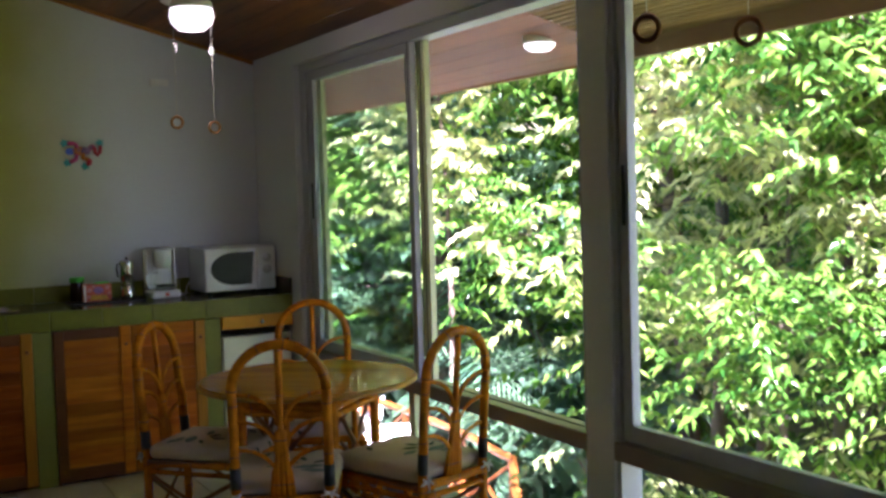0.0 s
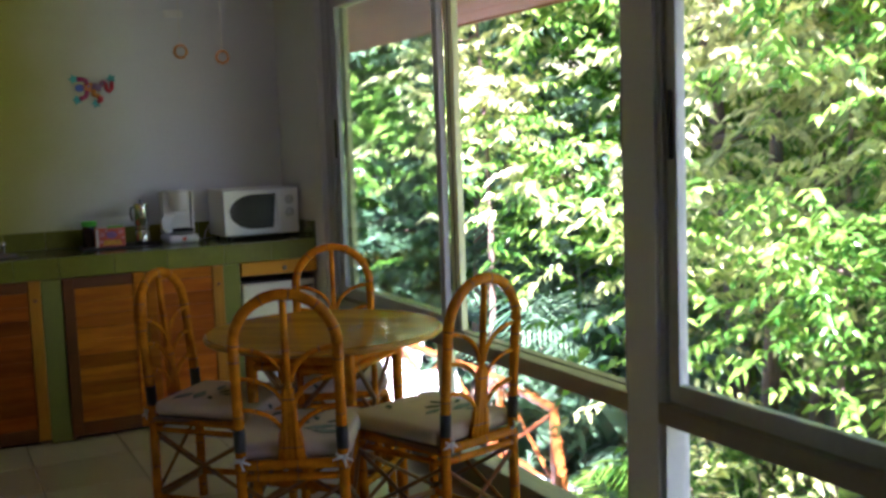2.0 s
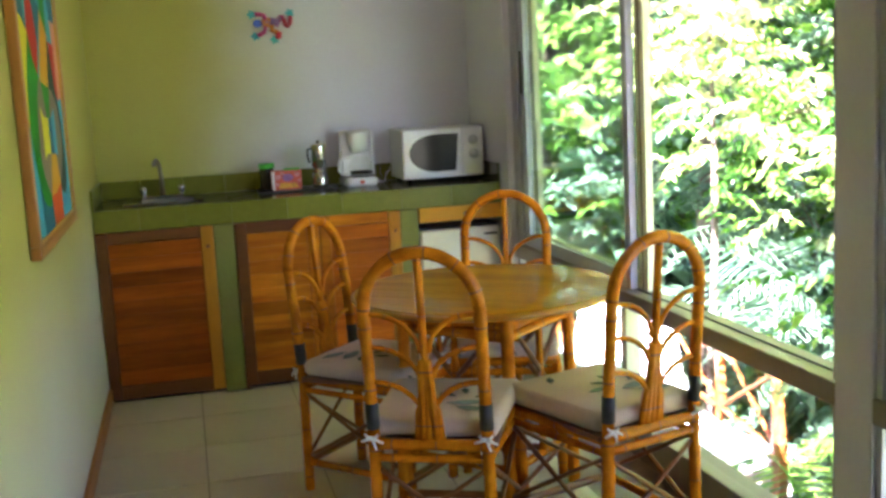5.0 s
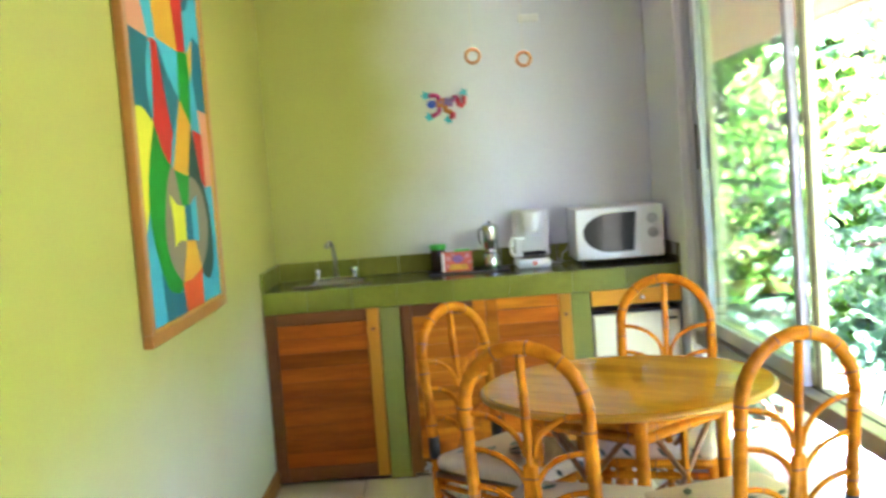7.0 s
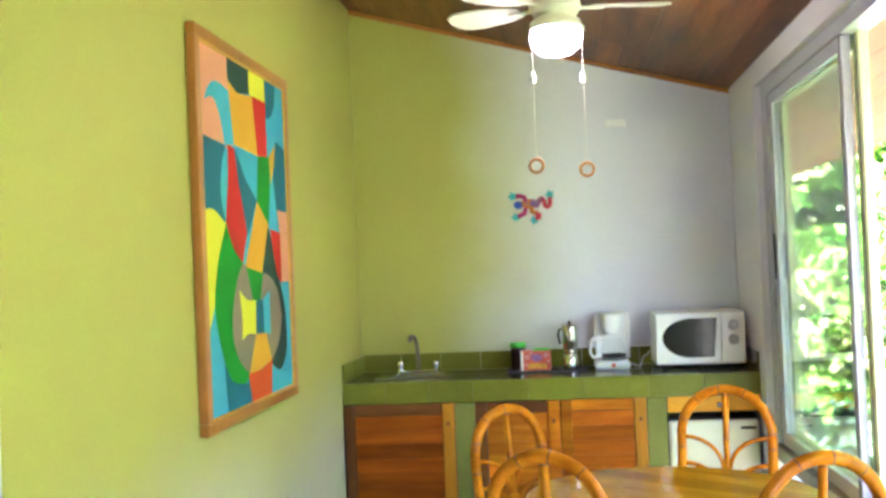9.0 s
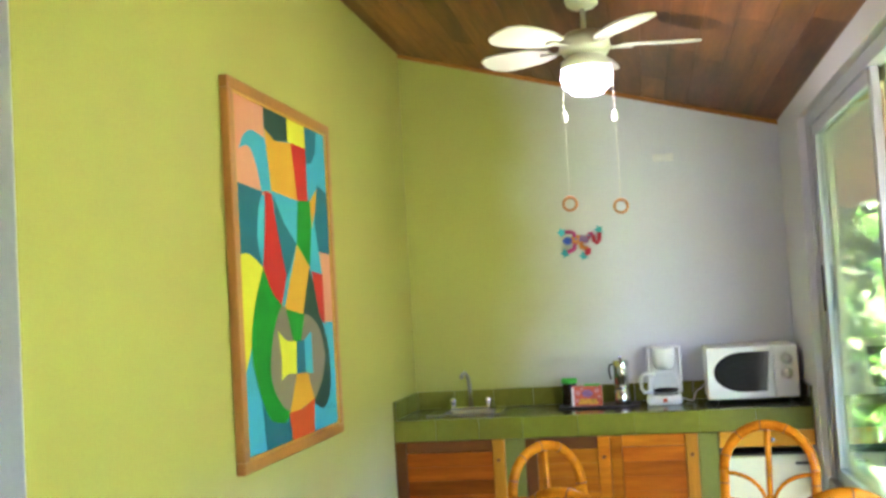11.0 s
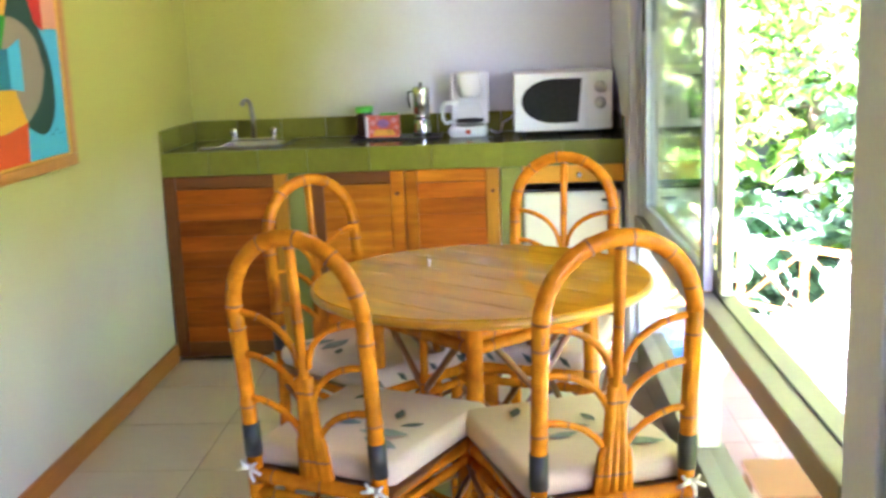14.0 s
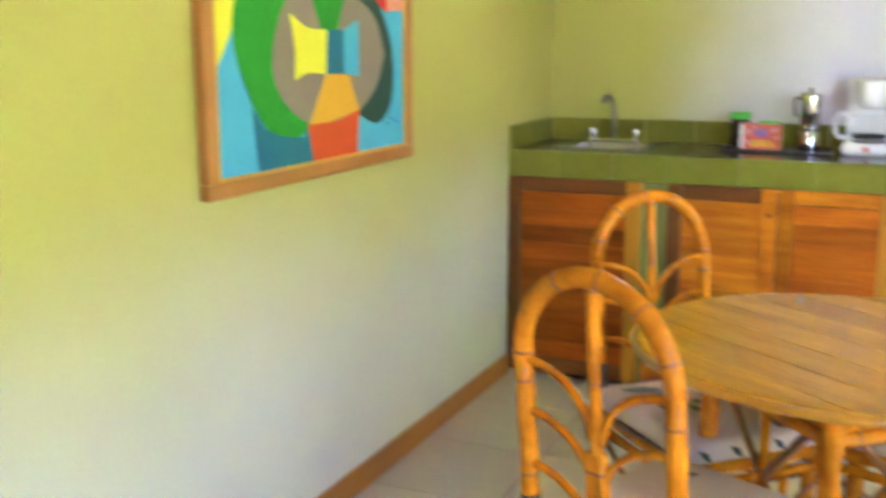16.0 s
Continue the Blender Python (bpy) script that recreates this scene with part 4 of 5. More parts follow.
# ---- chairs ----
def rattan_chair():
    """Origin on the floor under the seat's middle; the sitter looks along +y."""
    ch = thing("dining_chair", "arched rattan dining chair with a beige leaf-print cushion", "chair", group="chairs round the table")
    by, fy, wb, wf, sz = -0.21, 0.205, 0.153, 0.18, 0.415
    for sx in (-1, 1):
        pts = [(sx * (wb + 0.005), by, 0.0), (sx * wb, by, sz), (sx * wb, by - 0.012, 0.6), (sx * wb, by - 0.03, 0.775)]
        part("back_post", cane(pts, 0.0165, 0.17, 10), "cane", ch, "", True)
        part("sleeve", tube([(sx * wb, by - 0.002, 0.45), (sx * wb, by - 0.006, 0.522)], 0.0185, 10), "sleeve", ch, "black binding", True)
        part("front_leg", cane([(sx * (wf + 0.01), fy + 0.01, 0.0), (sx * wf, fy, sz - 0.02)], 0.0165, 0.2, 10), "cane", ch, "", True)
        part("side_rail", cane([(sx * wb, by, sz - 0.02), (sx * wf, fy, sz - 0.02)], 0.014, 0.15, 8), "cane", ch, "", True)
        part("side_rail", cane([(sx * wb, by, sz - 0.055), (sx * wf, fy, sz - 0.055)], 0.010, 0.15, 8), "cane", ch, "", True)
        part("stretcher", cane([(sx * wb, by, 0.1), (sx * (wf + .005), fy, 0.1)], 0.013, 0.15, 8), "cane", ch, "", True)
        part("brace", cane([(sx * wb, by, 0.12), (sx * wf, fy, sz - 0.06)], 0.007, 0.12, 6), "cane_dark", ch, "", True)
        part("brace", cane([(sx * wb, by, sz - 0.06), (sx * wf, fy, 0.12)], 0.007, 0.12, 6), "cane_dark", ch, "", True)
    half = [(wb * math.cos(a), by - 0.03 - 0.012 * math.sin(a), 0.775 + 0.152 * math.sin(a)) for a in np.linspace(0, math.pi, 17)]
    part("back_arch", cane(half, 0.0168, 0.085, 10), "cane", ch, "", True)
    for y, w, nm in ((by, wb, "back_rail"), (fy, wf, "front_rail")):
        part(nm, cane([(-w, y, sz - 0.01), (w, y, sz - 0.01)], 0.0165, 0.12, 8), "cane", ch, "", True)
        part(nm, cane([(-w, y, sz - 0.048), (w, y, sz - 0.048)], 0.012, 0.12, 8), "cane", ch, "", True)
        part("stretcher", cane([(-w, y, 0.1), (w, y, 0.1)], 0.013, 0.12, 8), "cane_dark", ch, "", True)
        part("brace", cane([(-w, y, 0.12), (w, y, sz - 0.07)], 0.007, 0.12, 6), "cane_dark", ch, "", True)
        part("brace", cane([(w, y, 0.12), (-w, y, sz - 0.07)], 0.007, 0.12, 6), "cane_dark", ch, "", True)
    part("seat_deck", box(-0.175, by + 0.01, sz - 0.02, 0.175, fy - 0.01, sz - 0.004, 0.003), "cane_dark", ch)

    def back_y(z):
        return by - 0.03 * max(0, z - 0.42) / 0.36
    for dx, r, z1 in ((0, 0.011, 0.925), (-0.017, 0.012, 0.64), (0.017, 0.012, 0.64), (-0.03, 0.009, 0.53), (0.03, 0.009, 0.53)):
        part("splat_cane", cane([(dx * 1.15, by + 0.004, sz - 0.004), (dx * 0.9, back_y(0.5), 0.5), (dx * 0.45 if z1 < 0.9 else 0, back_y(z1), z1)], r, 0.15, 7), "cane", ch, "", True)
    for sx in (-1, 1):
        for z0 in (0.475, 0.57, 0.66):
            pts = []
            for a in np.linspace(0, math.pi / 2, 8):
                u, v = 0.012 + (wb - 0.02) * (1 - math.cos(a)), z0 + 0.105 * math.sin(a)
                pts.append((sx * u, back_y(v) + 0.002, v))
            part("curved_cane", cane(pts, 0.0075, 0.09, 6), "cane", ch, "", True)
    bm = box(-0.19, by + 0.015, sz, 0.19, fy + 0.015, sz + 0.055, 0.024, None, 3)
    for v in bm.verts:
        v.co.x *= 0.93 + 0.09 * (v.co.y - by) / (fy - by)
        if v.co.z > sz + 0.03:
            v.co.z += 0.012 * max(0, 1 - (v.co.x / 0.19) ** 2) * max(0, 1 - (v.co.y / 0.21) ** 2)
    cushion = part("cushion", bm, "cushion", ch, "beige cushion with dark leaf print", True)
    for px, py, ln, turn in ((0.06, 0.02, 0.055, 105), (0.035, -0.005, 0.06, 150), (0.09, -0.015, 0.05, 35), (0.02, -0.07, 0.11, 8), (0.05, -0.10, 0.10, -18), (0.0, -0.03, 0.075, 188), (-0.10, 0.10, 0.06, 60)):
        bm = bmesh.new()
        out = [(ln * u, 0.19 * ln * s * math.sin(math.pi * u)) for s, us in ((1, np.linspace(0, 1, 6)), (-1, np.linspace(1, 0, 6)[1:-1])) for u in us]
        plate([(u, v, 0) for u, v in out], (0, 0, 0.0015), bm)
        part("leaf_print", bm, "pale_leaf_print" if ln > 0.07 else "leaf_print", cushion, "", False, pose(px, py, sz + 0.061, 0, 0, turn))
    for px in (-0.15, -0.05, 0.06, 0.14):
        part("leaf_print", plate([(px, fy + 0.0165, sz + 0.012), (px + 0.02, fy + 0.0165, sz + 0.02), (px + 0.035, fy + 0.0165, sz + 0.043), (px + 0.012, fy + 0.0165, sz + 0.035)], (0, 0.001, 0)), "leaf_print", cushion)
    for sx in (-1, 1):
        c = Vector((sx * wb, by - 0.018, sz + 0.012))
        for dx, dz in ((0.03, -0.012), (-0.03, -0.008), (0.018, 0.012), (-0.02, 0.014), (0.01, -0.03)):
            part("tie_string", tube([c, c + Vector((dx * 0.6, -0.008, dz * 0.4)), c + Vector((dx, -0.004, dz))], [0.006, 0.004, 0.003], 6), "string", ch, "white tie string", True)
    return ch


chair = rattan_chair()


def chair_pose(x, y, fx, fy):
    """Back's middle at (x, y), facing along (fx, fy)."""
    d = Vector((fx, fy, 0)).normalized()
    return pose(x + d.x * 0.21, y + d.y * 0.21, FLOOR, 0, 0, math.degrees(math.atan2(d.y, d.x)) - 90)


chair.matrix_basis = chair_pose(0.98, 3.145, 0.42, 0.91)
for p in ((1.573, 3.06, -0.305, 0.952), (0.845, 4.115, 0.72, -0.69), (1.548, 4.27, -0.34, -0.94)):
    copy_thing(chair, chair_pose(*p) @ Matrix.Diagonal((1, 1, 0.975 if p[0] < 1 else 1.0, 1)))

# ---- outside: terrace, pool, railing ----
DECK = -1.8
deck = tagged(new("terrace"), "pale terracotta tiled pool terrace", "terrace", kind="structure")
outline = [(2.2, 5.9), (3.85, 6.1), (4.92, 7.85), (5.1, 11.6), (3.98, 12.8), (2.2, 12.8)]
part("slab", plate([(x, y, DECK - 0.25) for x, y in outline], (0, 0, 0.24)), "grout", deck)


def inside(x, y):
    hit = False
    for (xa, ya), (xb, yb) in zip(outline, outline[1:] + outline[:1]):
        if (ya > y) != (yb > y) and x < xa + (y - ya) / (yb - ya) * (xb - xa):
            hit = not hit
    return hit


PX, PY = 2.75, 11.2
tile_mesh = box(0.004, 0.004, -0.011, 0.496, 0.496, 0.0, 0.003)
first = None
for ix in range(6):
    for iy in range(14):
        x, y = 2.2 + ix * 0.5, 5.9 + iy * 0.5
        if all(inside(x + a, y + b) for a in (0.02, 0.48) for b in (0.02, 0.48)) and ((x + .25 - PX) / 0.75) ** 2 + ((y + .25 - PY) / 1.25) ** 2 > 1:
            if first is None:
                first = part("paving_tile", tile_mesh, "deck", deck, "", False, pose(x, y, DECK))
            else:
                ob = new("paving_tile", first.data)
                ob.parent = deck
                ob.matrix_basis = pose(x, y, DECK)
pool = thing("pool", "small oval pool of blue water with a pale edge", "pool")
ring = [(PX + 0.62 * math.cos(a), PY + 1.1 * math.sin(a)) for a in [2 * math.pi * k / 32 for k in range(32)]]
part("water", plate([(x, y, DECK + 0.001) for x, y in ring], (0, 0, 0.012)), "pool", pool)
part("coping", tube([(PX + 0.68 * math.cos(a), PY + 1.17 * math.sin(a), DECK + 0.01) for a in [2 * math.pi * k / 40 for k in range(40)]], 0.07, 8, None, True), "coping", pool, "", True)

rail = thing("terrace_railing", "orange stained wooden railing with crossed braces", "railing")
spots = [(3.95, 6.35), (4.38, 7.1), (4.82, 7.82), (5.0, 9.1), (5.02, 10.35), (5.02, 11.55), (4.5, 12.12), (3.98, 12.7), (3.1, 12.7), (2.25, 12.7)]
RT = -1.0
for x, y in spots:
    part("post", box(x - 0.035, y - 0.035, DECK, x + 0.035, y + 0.035, RT, 0.006), "deck_wood", rail)
for (xa, ya), (xb, yb) in zip(spots, spots[1:]):
    a, b = Vector((xa, ya, 0)), Vector((xb, yb, 0))
    for z, r in ((RT + 0.02, 0.04), (DECK + 0.12, 0.028)):
        part("top_rail" if z > -1.5 else "bottom_rail", tube([a + Vector((0, 0, z)), b + Vector((0, 0, z))], r, 6), "deck_wood", rail)
    for za, zb in ((DECK + 0.12, RT), (RT, DECK + 0.12)):
        part("cross_brace", tube([a + Vector((0, 0, za)), b + Vector((0, 0, zb))], 0.02, 6), "deck_wood", rail)


def sun_lounger(m):
    s = thing("sun_lounger", "white plastic sun lounger with a raised back", "sun lounger", m, "sun loungers")
    for x in (-0.3, 0.3):
        part("side_frame", tube([(x, -0.95, 0.32), (x, 0.35, 0.32), (x, 0.95, 0.75)], 0.025, 8), "white_plastic", s)
        for y in (-0.75, 0.3):
            part("leg", tube([(x, y, 0.31), (x, y - 0.05, 0.0)], 0.022, 8), "white_plastic", s)
    for k in range(13):
        y = -0.9 + k * 0.1
        part("slat", box(-0.29, y, 0.325, 0.29, y + 0.075, 0.345, 0.004), "white_plastic", s)
    for k in range(7):
        f = 0.02 + k / 7.3
        y, z = 0.37 + 0.58 * f, 0.34 + 0.43 * f
        part("back_slat", box(-0.29, -0.035, -0.01, 0.29, 0.035, 0.01, 0.004), "white_plastic", s, "", False, pose(0, y, z, 36.5))
    return s


lounger = sun_lounger(pose(4.55, 11.0, DECK, 0, 0, -35))
copy_thing(lounger, pose(4.45, 9.4, DECK, 0, 0, -20))
copy_thing(lounger, pose(4.1, 8.0, DECK, 0, 0, 15))
stool = thing("low_table", "small orange wooden table on the terrace", "table", pose(3.1, 7.2, DECK))
part("top", box(-0.28, -0.28, 0.42, 0.28, 0.28, 0.46, 0.008), "deck_wood", stool)
for x in (-0.24, 0.24):
    for y in (-0.24, 0.24):
        part("leg", box(x - 0.025, y - 0.025, 0, x + 0.025, y + 0.025, 0.42, 0.004), "deck_wood", stool)

# house base under the room, so that the windows look down past it
structure("foundation", box(X_LEFT - 0.15, Y_REAR - 0.15, -4.5, RIGHT + 0.11, BACK + 0.15, -0.05), "white_wall", "white house base")

# ---- ground ----
def ground_z(x, y):
    d = max(0.0, x - 4.5) * 0.75 + max(0.0, y - 11.5) * 0.6
    return -3.4 + 0.30 * d + 0.25 * math.sin(x * 0.7 + y * 0.45) + 0.2 * math.sin(y * 0.9 - x * 0.3)


bm = bmesh.new()
xs = sorted(set([round(-60 + 10 * k, 2) for k in range(5)] + [round(-10 + 0.8 * k, 2) for k in range(56)] + [40, 55, 75, 100, 140, 200]))
grid = [[bm.verts.new((x, y, min(ground_z(x, y), 9.0))) for y in xs] for x in xs]
for i in range(len(xs) - 1):
    for j in range(len(xs) - 1):
        bm.faces.new((grid[i][j], grid[i + 1][j], grid[i + 1][j + 1], grid[i][j + 1]))
structure("ground", bm, "soil", "leaf-strewn sloping forest ground", True)

# ---- trees ----
RNG = np.random.default_rng(7)


def leaf_mesh(name, centres, dirs, lengths, width, mat, droop=0.35):
    """Many leaves as one mesh: each a folded, bent blade of six corners."""
    n = len(centres)
    d = dirs / np.linalg.norm(dirs, axis=1, keepdims=True)
    up = np.tile(np.array([0.0, 0.0, 1.0]), (n, 1)) + RNG.normal(0, 0.75, (n, 3))
    side = np.cross(d, up)
    side /= np.linalg.norm(side, axis=1, keepdims=True) + 1e-9
    nor = np.cross(side, d)
    L = lengths[:, None]
    W = L * width
    p0 = centres
    mid = centres + d * L * 0.5 + nor * L * 0.05
    tip = centres + d * L - np.array([0, 0, 1.0]) * L * droop
    q1 = centres + d * L * 0.42 + side * W * 0.5 - nor * L * 0.04
    q2 = centres + d * L * 0.42 - side * W * 0.5 - nor * L * 0.04
    verts = np.stack([p0, q1, tip, q2, mid], 1).reshape(-1, 3)
    base = (np.arange(n) * 5)[:, None]
    tri = np.concatenate([base + np.array([0, 1, 4]), base + np.array([1, 2, 4]), base + np.array([2, 3, 4]), base + np.array([3, 0, 4])], 1).reshape(-1)
    me = bpy.data.meshes.new(name)
    me.vertices.add(n * 5)
    me.vertices.foreach_set("co", verts.reshape(-1).astype(np.float32))
    me.loops.add(len(tri))
    me.loops.foreach_set("vertex_index", tri.astype(np.int32))
    me.polygons.add(len(tri) // 3)
    me.polygons.foreach_set("loop_start", np.arange(0, len(tri), 3, dtype=np.int32))
    me.update(calc_edges=True)
    me.materials.append(M[mat])
    return me


def sprays(tips, per, leaf_len, spread, mat, name, width=0.42):
    """Leafy twigs: at each tip, twigs fan out and carry leaves in two rows."""
    tips = np.asarray(tips)
    n = len(tips)
    tw = RNG.normal(0, 1, (n, 3))
    tw[:, 2] = np.abs(tw[:, 2]) * 0.3 - 0.25
    tw /= np.linalg.norm(tw, axis=1, keepdims=True)
    cs, ds, ls = [], [], []
    for k in range(per):
        f = (k // 2 + 0.6) / (per / 2)
        c = tips + tw * spread * f - np.array([0, 0, 1]) * spread * 0.25 * f * f
        side = np.cross(tw, [0, 0, 1.0])
        side /= np.linalg.norm(side, axis=1, keepdims=True) + 1e-9
        d = tw * 0.55 + side * (1 if k % 2 else -1) * 0.75 + RNG.normal(0, 0.18, (n, 3))
        d[:, 2] -= 0.25
        cs.append(c)
        ds.append(d)
        ls.append(leaf_len * RNG.uniform(0.7, 1.25, n))
    return leaf_mesh(name, np.concatenate(cs), np.concatenate(ds), np.concatenate(ls), width, mat)


def tree(x, y, height, crown_r, low, mat, leaf_len, clusters, lean=(0, 0), trunk_r=0.11, per=12, spread=0.42, label="tropical tree with a dense green crown"):
    z0 = ground_z(x, y) - 0.1
    t = thing("tree", label, "tree", pose(x, y, z0), "trees on the slope")
    top = height - z0
    pts = [Vector((lean[0] * f * f + 0.12 * math.sin(5 * f + x), lean[1] * f * f + 0.12 * math.cos(4 * f + y), top * f)) for f in np.linspace(0, 1, 9)]
    part("trunk", tube(pts, [trunk_r * (1.25 - 1.05 * f) for f in np.linspace(0, 1, 9)], 9), "bark", t, "", True)
    tips = []
    limbs = 9
    for k in range(limbs):
        f = low + (0.97 - low) * (k + 0.5) / limbs
        i = min(int(f * 8), 7)
        p = pts[i].lerp(pts[i + 1], f * 8 - i)
        a = 2.4 * k + RNG.uniform(-0.4, 0.4)
        reach = crown_r * (1.1 - 0.55 * abs(f - low - 0.2)) * RNG.uniform(0.75, 1.1)
        d = Vector((math.cos(a), math.sin(a), RNG.uniform(0.1, 0.5)))
        lp = [p + d * reach * g + Vector((0, 0, -0.18 * reach * g * g)) + Vector(RNG.normal(0, 0.06, 3)) for g in np.linspace(0, 1, 6)]
        r0 = trunk_r * 0.42
        part("limb", tube(lp, [r0 * (1 - 0.85 * g) for g in np.linspace(0, 1, 6)], 6), "bark", t, "", True)
        for _ in range(clusters // limbs):
            g = RNG.uniform(0.25, 1.05)
            j = min(int(g * 5), 4)
            q = lp[j].lerp(lp[j + 1], g * 5 - j) if g <= 1 else lp[-1]
            s = 0.10 + 0.22 * g
            tips.append(np.array(q) + RNG.normal(0, 1, 3) * np.array([s, s, s * 0.8]) * crown_r)
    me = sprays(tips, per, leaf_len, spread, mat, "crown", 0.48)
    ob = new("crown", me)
    ob.parent = t
    return t


NEAR_TREES = (
    (5.0, 3.6, 4.8, 1.6, 0.38, "leaf_a", 0.085, 2000, (0.2, 0.4)),
    (6.4, 5.2, 6.5, 2.0, 0.2, "leaf_b", 0.1, 1900, (-0.4, 0)),
    (7.2, 8.4, 7.0, 2.2, 0.2, "leaf_a", 0.115, 1900, (-0.5, 0.2)),
    (6.2, 11.8, 6.5, 2.0, 0.2, "leaf_c", 0.17, 1000, (0.3, 0)),
    (5.4, 15.2, 8.0, 2.4, 0.15, "leaf_a", 0.18, 1100, (0, 0)),
    (3.2, 15.6, 7.0, 2.2, 0.2, "leaf_b", 0.18, 1000, (0.3, 0)),
    (8.6, 3.2, 8.0, 2.3, 0.2, "leaf_b", 0.15, 1500, (0, 0.5)),
)
FAR_TREES = (
    (9.6, 6.4, 9.0, 2.6, 0.2, "leaf_b", 0.17, 1500, (0, 0)),
    (9.2, 12.0, 9.5, 2.8, 0.2, "leaf_a", 0.2, 1000, (0, 0)),
    (7.2, 17.5, 10, 3.0, 0.15, "leaf_b", 0.22, 1000, (0, 0)),
    (12.5, 9.5, 11, 3.2, 0.2, "leaf_b", 0.24, 900, (0, 0)),
    (11.8, 16.0, 12, 3.4, 0.2, "leaf_a", 0.26, 900, (0, 0)),
    (1.2, 17.5, 9, 2.8, 0.15, "leaf_a", 0.22, 900, (0, 0)),
    (12.0, 3.6, 11, 3.2, 0.2, "leaf_b", 0.24, 900, (0, 0)),
    (6.0, 1.4, 6.5, 2.0, 0.3, "leaf_a", 0.095, 1800, (0, 0.4)),
)
for spec in NEAR_TREES + FAR_TREES:
    tree(*spec)


for x, y, h, r in ((5.3, 2.2, 4.2, 0.035), (6.0, 6.55, 5.5, 0.075), (6.3, 6.3, 5.8, 0.06), (5.7, 5.0, 4.5, 0.06), (5.9, 2.9, 4.6, 0.045), (7.0, 3.9, 5.5, 0.06), (4.9, 4.7, 3.4, 0.03), (6.6, 6.4, 5.0, 0.05), (5.2, 9.7, 4.0, 0.04)):
    tree(x, y, h, 0.9, 0.55, "leaf_b", 0.11, 380, (0.3 * math.sin(x * 9), 0.3 * math.cos(y * 7)), r, 12, 0.3, "thin pale sapling with a sparse crown")


def shrub(x, y, r, h, mat, leaf_len, n, label="leafy green shrub on the slope", base=None, width=0.42):
    z0 = ground_z(x, y) - 0.05 if base is None else base
    s = thing("shrub", label, "shrub", pose(x, y, z0), "shrubs on the slope")
    tips = []
    for k in range(7):
        a = 2.4 * k
        e = Vector((r * 0.7 * math.cos(a), r * 0.7 * math.sin(a), h * RNG.uniform(0.6, 1.0)))
        part("stem", tube([(0, 0, 0), e * 0.5 + Vector((0, 0, h * 0.12)), e], [0.025, 0.018, 0.006], 6), "bark", s, "", True)
    u = RNG.normal(0, 1, (n, 3))
    u /= np.linalg.norm(u, axis=1, keepdims=True)
    u[:, 2] = np.abs(u[:, 2])
    rad = RNG.uniform(0.35, 1.05, (n, 1))
    tips = u * rad * np.array([r, r, h])
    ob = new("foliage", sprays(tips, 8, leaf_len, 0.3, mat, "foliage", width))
    ob.parent = s
    return s


NEAR_SHRUBS = (
    (4.5, 4.9, 0.8, 3.0, "leaf_b", 0.11, 600),
    (4.9, 5.9, 0.9, 3.0, "leaf_b", 0.12, 600),
    (4.0, 4.6, 0.6, 2.7, "leaf_a", 0.1, 500),
    (5.3, 6.2, 1.0, 2.4, "leaf_a", 0.18, 320),
    (6.2, 7.4, 1.2, 2.6, "leaf_c", 0.22, 320),
    (6.4, 9.6, 1.2, 2.4, "leaf_c", 0.26, 320),
    (4.0, 3.0, 0.8, 2.0, "leaf_a", 0.15, 300),
    (5.6, 3.2, 1.1, 2.4, "leaf_b", 0.17, 320),
    (6.2, 13.2, 1.3, 2.6, "leaf_c", 0.3, 300),
)
FAR_SHRUBS = (
    (4.6, 14.0, 1.2, 2.4, "leaf_c", 0.32, 300),
    (3.0, 13.9, 1.1, 2.4, "leaf_b", 0.22, 300),
    (1.8, 14.4, 1.2, 2.8, "leaf_a", 0.24, 300),
    (7.6, 5.0, 1.3, 2.6, "leaf_a", 0.2, 300),
    (7.8, 10.6, 1.4, 3.0, "leaf_a", 0.22, 300),
    (4.9, 2.5, 0.9, 3.0, "leaf_b", 0.11, 600),
    (5.5, 4.1, 1.0, 3.3, "leaf_b", 0.12, 600),
    (6.3, 4.3, 1.2, 3.8, "leaf_a", 0.13, 600),
    (5.2, 1.6, 0.9, 3.0, "leaf_a", 0.11, 600),
    (4.3, 4.2, 0.7, 2.4, "leaf_b", 0.11, 450),
)
for spec in NEAR_SHRUBS + FAR_SHRUBS:
    shrub(*spec)

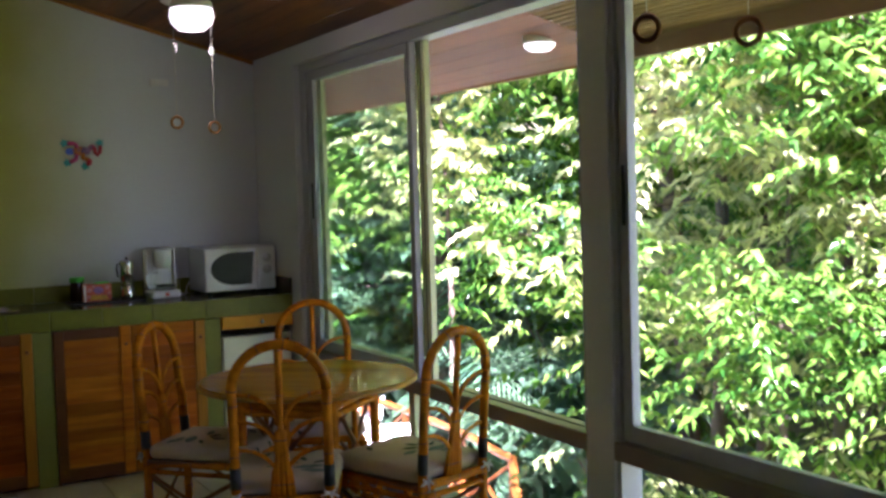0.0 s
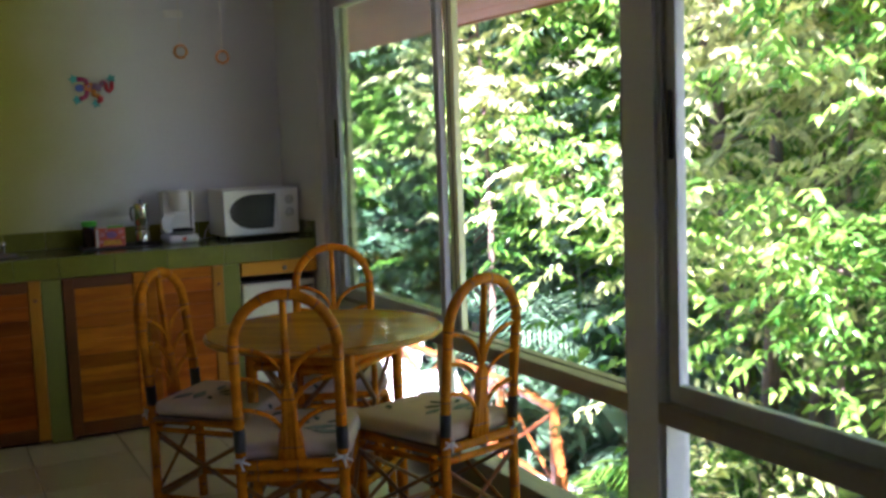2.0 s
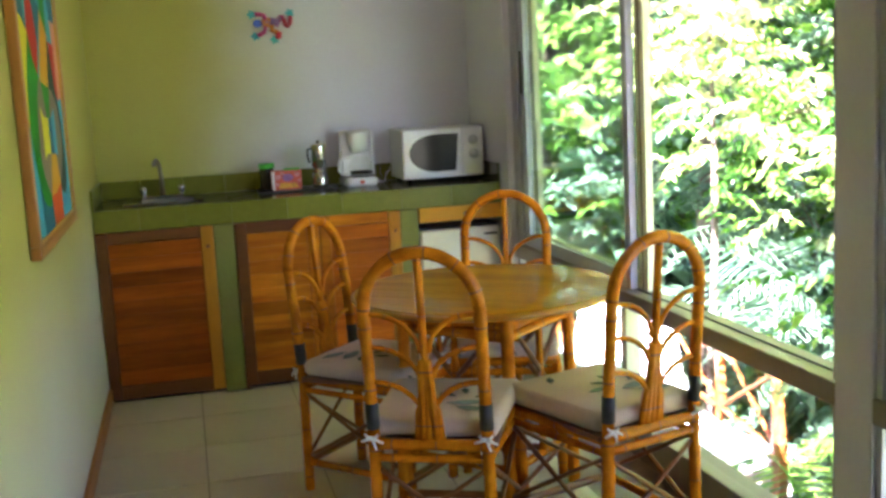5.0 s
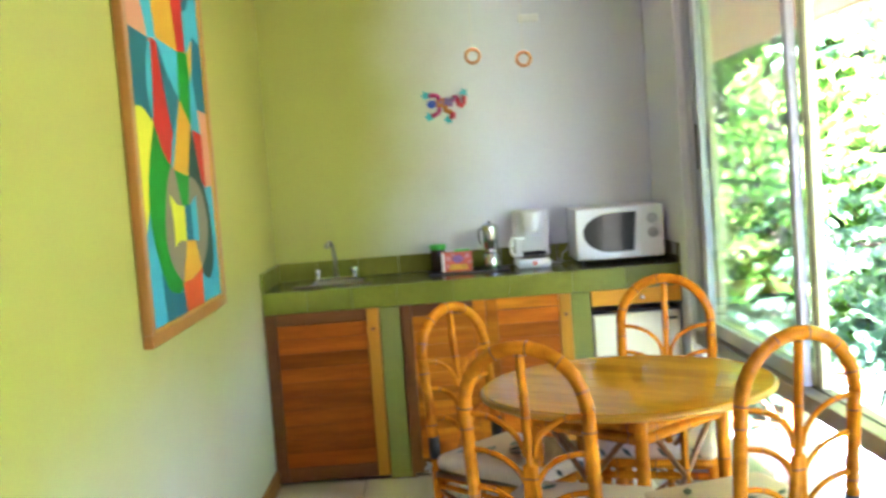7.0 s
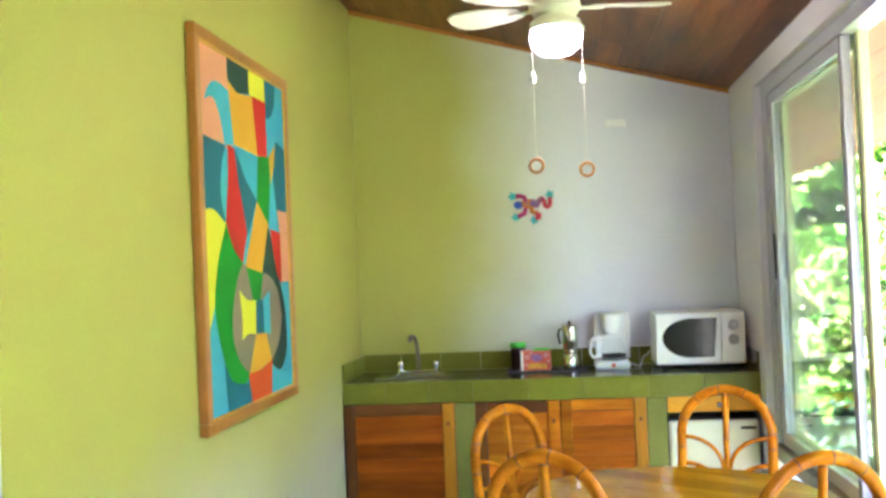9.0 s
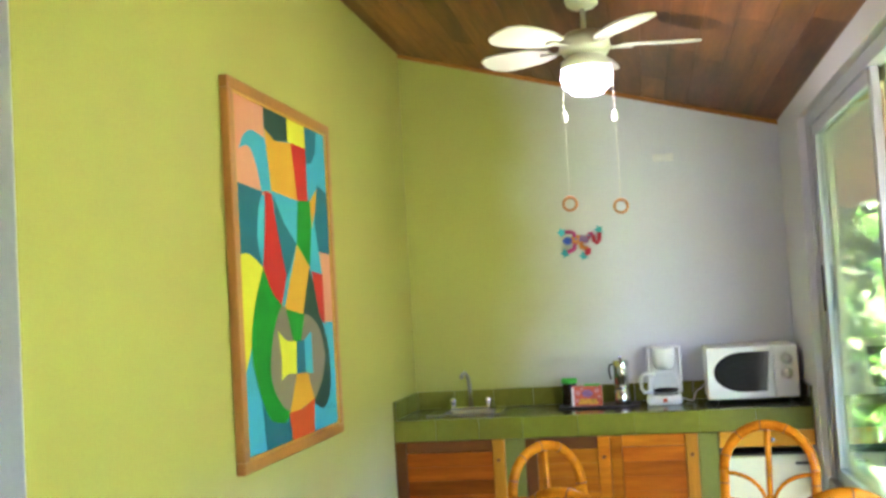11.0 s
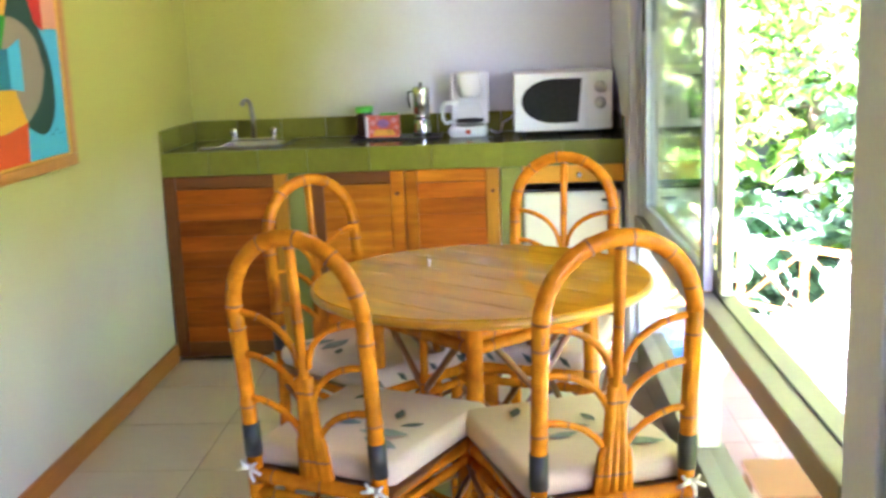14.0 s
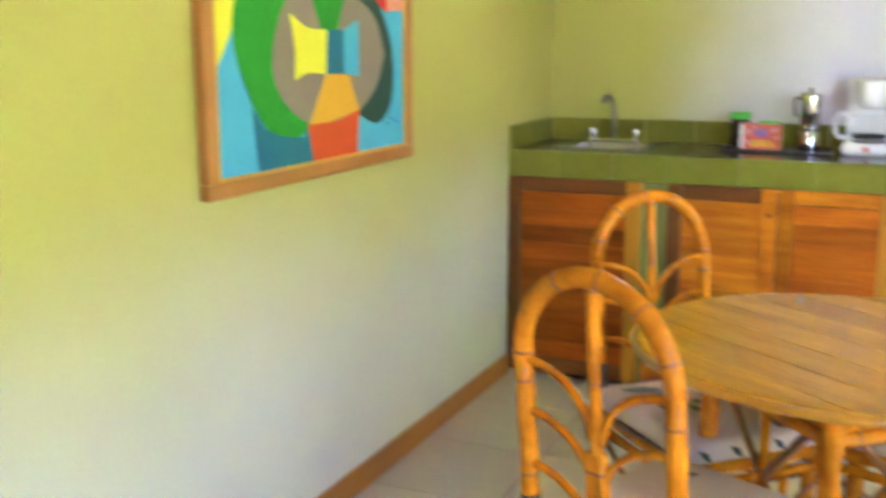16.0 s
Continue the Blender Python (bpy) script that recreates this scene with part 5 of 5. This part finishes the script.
def frond_plant(x, y, z, count, length, mat, label, wide, rise):
    """Arching leaves from one root: long leaflets in two rows, or one broad blade where wide."""
    s = thing("broad_leaf_plant" if wide else "palm", label, "plant", pose(x, y, z), "plants by the terrace")
    for k in range(count):
        a = 2.4 * k + RNG.uniform(-0.3, 0.3)
        ln = length * RNG.uniform(0.75, 1.15)
        up = rise * RNG.uniform(0.7, 1.2)
        d = Vector((math.cos(a), math.sin(a), 0))
        side = Vector((-d.y, d.x, 0))
        spine = [d * ln * f + Vector((0, 0, up * math.sin(2.3 * f))) for f in np.linspace(0, 1, 9)]
        bm = bmesh.new()
        if wide:
            rows = []
            for f, p in zip(np.linspace(0, 1, 9), spine):
                w = wide * ln * max(0.0, math.sin(math.pi * min(1, max(0, (f - 0.28) / 0.72)))) ** 0.7 + 0.006
                rows.append([bm.verts.new(p + side * w * t + Vector((0, 0, 0.25 * w * abs(t)))) for t in (-1, -0.5, 0, 0.5, 1)])
            for r0, r1 in zip(rows, rows[1:]):
                for j in range(4):
                    bm.faces.new((r0[j], r0[j + 1], r1[j + 1], r1[j]))
            part("leaf", bm, mat, s, "", True)
        else:
            tube(spine, [0.012 * (1.1 - f) for f in np.linspace(0, 1, 9)], 5, bm)
            for j in range(22):
                f = 0.2 + 0.78 * j / 21
                i = min(int(f * 8), 7)
                p = spine[i].lerp(spine[i + 1], f * 8 - i)
                w = 0.32 * ln * math.sin(math.pi * (0.15 + 0.8 * f)) + 0.03
                for t in (-1, 1):
                    tip = p + side * w * t + d * w * 0.5 - Vector((0, 0, w * 0.35))
                    m1 = p.lerp(tip, 0.45)
                    bm.faces.new([bm.verts.new(c) for c in (p, m1 + d * 0.016 + Vector((0, 0, 0.01)), tip, m1 - d * 0.016 + Vector((0, 0, 0.01)))])
            part("frond", bm, mat, s, "", False)
    return s


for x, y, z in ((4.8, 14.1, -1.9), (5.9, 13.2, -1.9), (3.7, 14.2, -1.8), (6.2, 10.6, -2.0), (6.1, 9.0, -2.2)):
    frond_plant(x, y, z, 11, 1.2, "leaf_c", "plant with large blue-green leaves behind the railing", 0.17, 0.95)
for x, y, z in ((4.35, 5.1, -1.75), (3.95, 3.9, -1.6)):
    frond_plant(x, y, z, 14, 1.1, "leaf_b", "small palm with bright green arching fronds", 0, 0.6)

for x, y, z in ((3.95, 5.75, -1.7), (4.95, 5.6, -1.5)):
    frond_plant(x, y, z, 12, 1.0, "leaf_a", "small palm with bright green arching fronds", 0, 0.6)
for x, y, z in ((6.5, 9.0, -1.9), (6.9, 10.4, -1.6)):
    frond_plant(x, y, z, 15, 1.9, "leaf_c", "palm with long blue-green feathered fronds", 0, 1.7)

# far woods behind, too many leaves to count
n = 2600
ang = RNG.uniform(0.0, 1.75, n)
dist = RNG.uniform(15, 26, n)
cx, cy = 1.0 + dist * np.sin(ang) * 0.95, 1.0 + dist * np.cos(ang) * 0.95
zz = np.array([ground_z(a, b) for a, b in zip(cx, cy)])
zz = np.minimum(zz, 9) + RNG.uniform(0, 1, n) ** 0.8 * 9
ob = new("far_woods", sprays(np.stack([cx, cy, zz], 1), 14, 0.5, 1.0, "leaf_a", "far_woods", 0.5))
tagged(ob, "dense far green woods on the hillside", "woods", kind="stuff")

# ---- floor tiles, last ----
floor = structure("floor", box(X_LEFT, Y_REAR, -0.05, RIGHT + 0.11, BACK, FLOOR - 0.004), "grout", "cream square floor tiles with thin joints")
S = 0.408
first = None
for ix in range(-7, 5):
    for iy in range(-19, 4):
        x0, y0 = 0.40 + ix * S, 4.60 + iy * S
        x1, y1 = x0 + S, y0 + S
        if (x1 < -0.15 and y0 > WALL_END + 0.1) or x0 < X_LEFT or x1 > RIGHT + 0.11 or y0 < Y_REAR or y1 > FRONT + 0.45:
            continue
        if first is None:
            first = part("tile", box(0.0025, 0.0025, -0.012, S - 0.0025, S - 0.0025, 0.0, 0.0015, None, 1), "tile", floor, "", False, pose(x0, y0, FLOOR))
        else:
            ob = new("tile", first.data)
            ob.parent = floor
            ob.matrix_basis = pose(x0, y0, FLOOR)
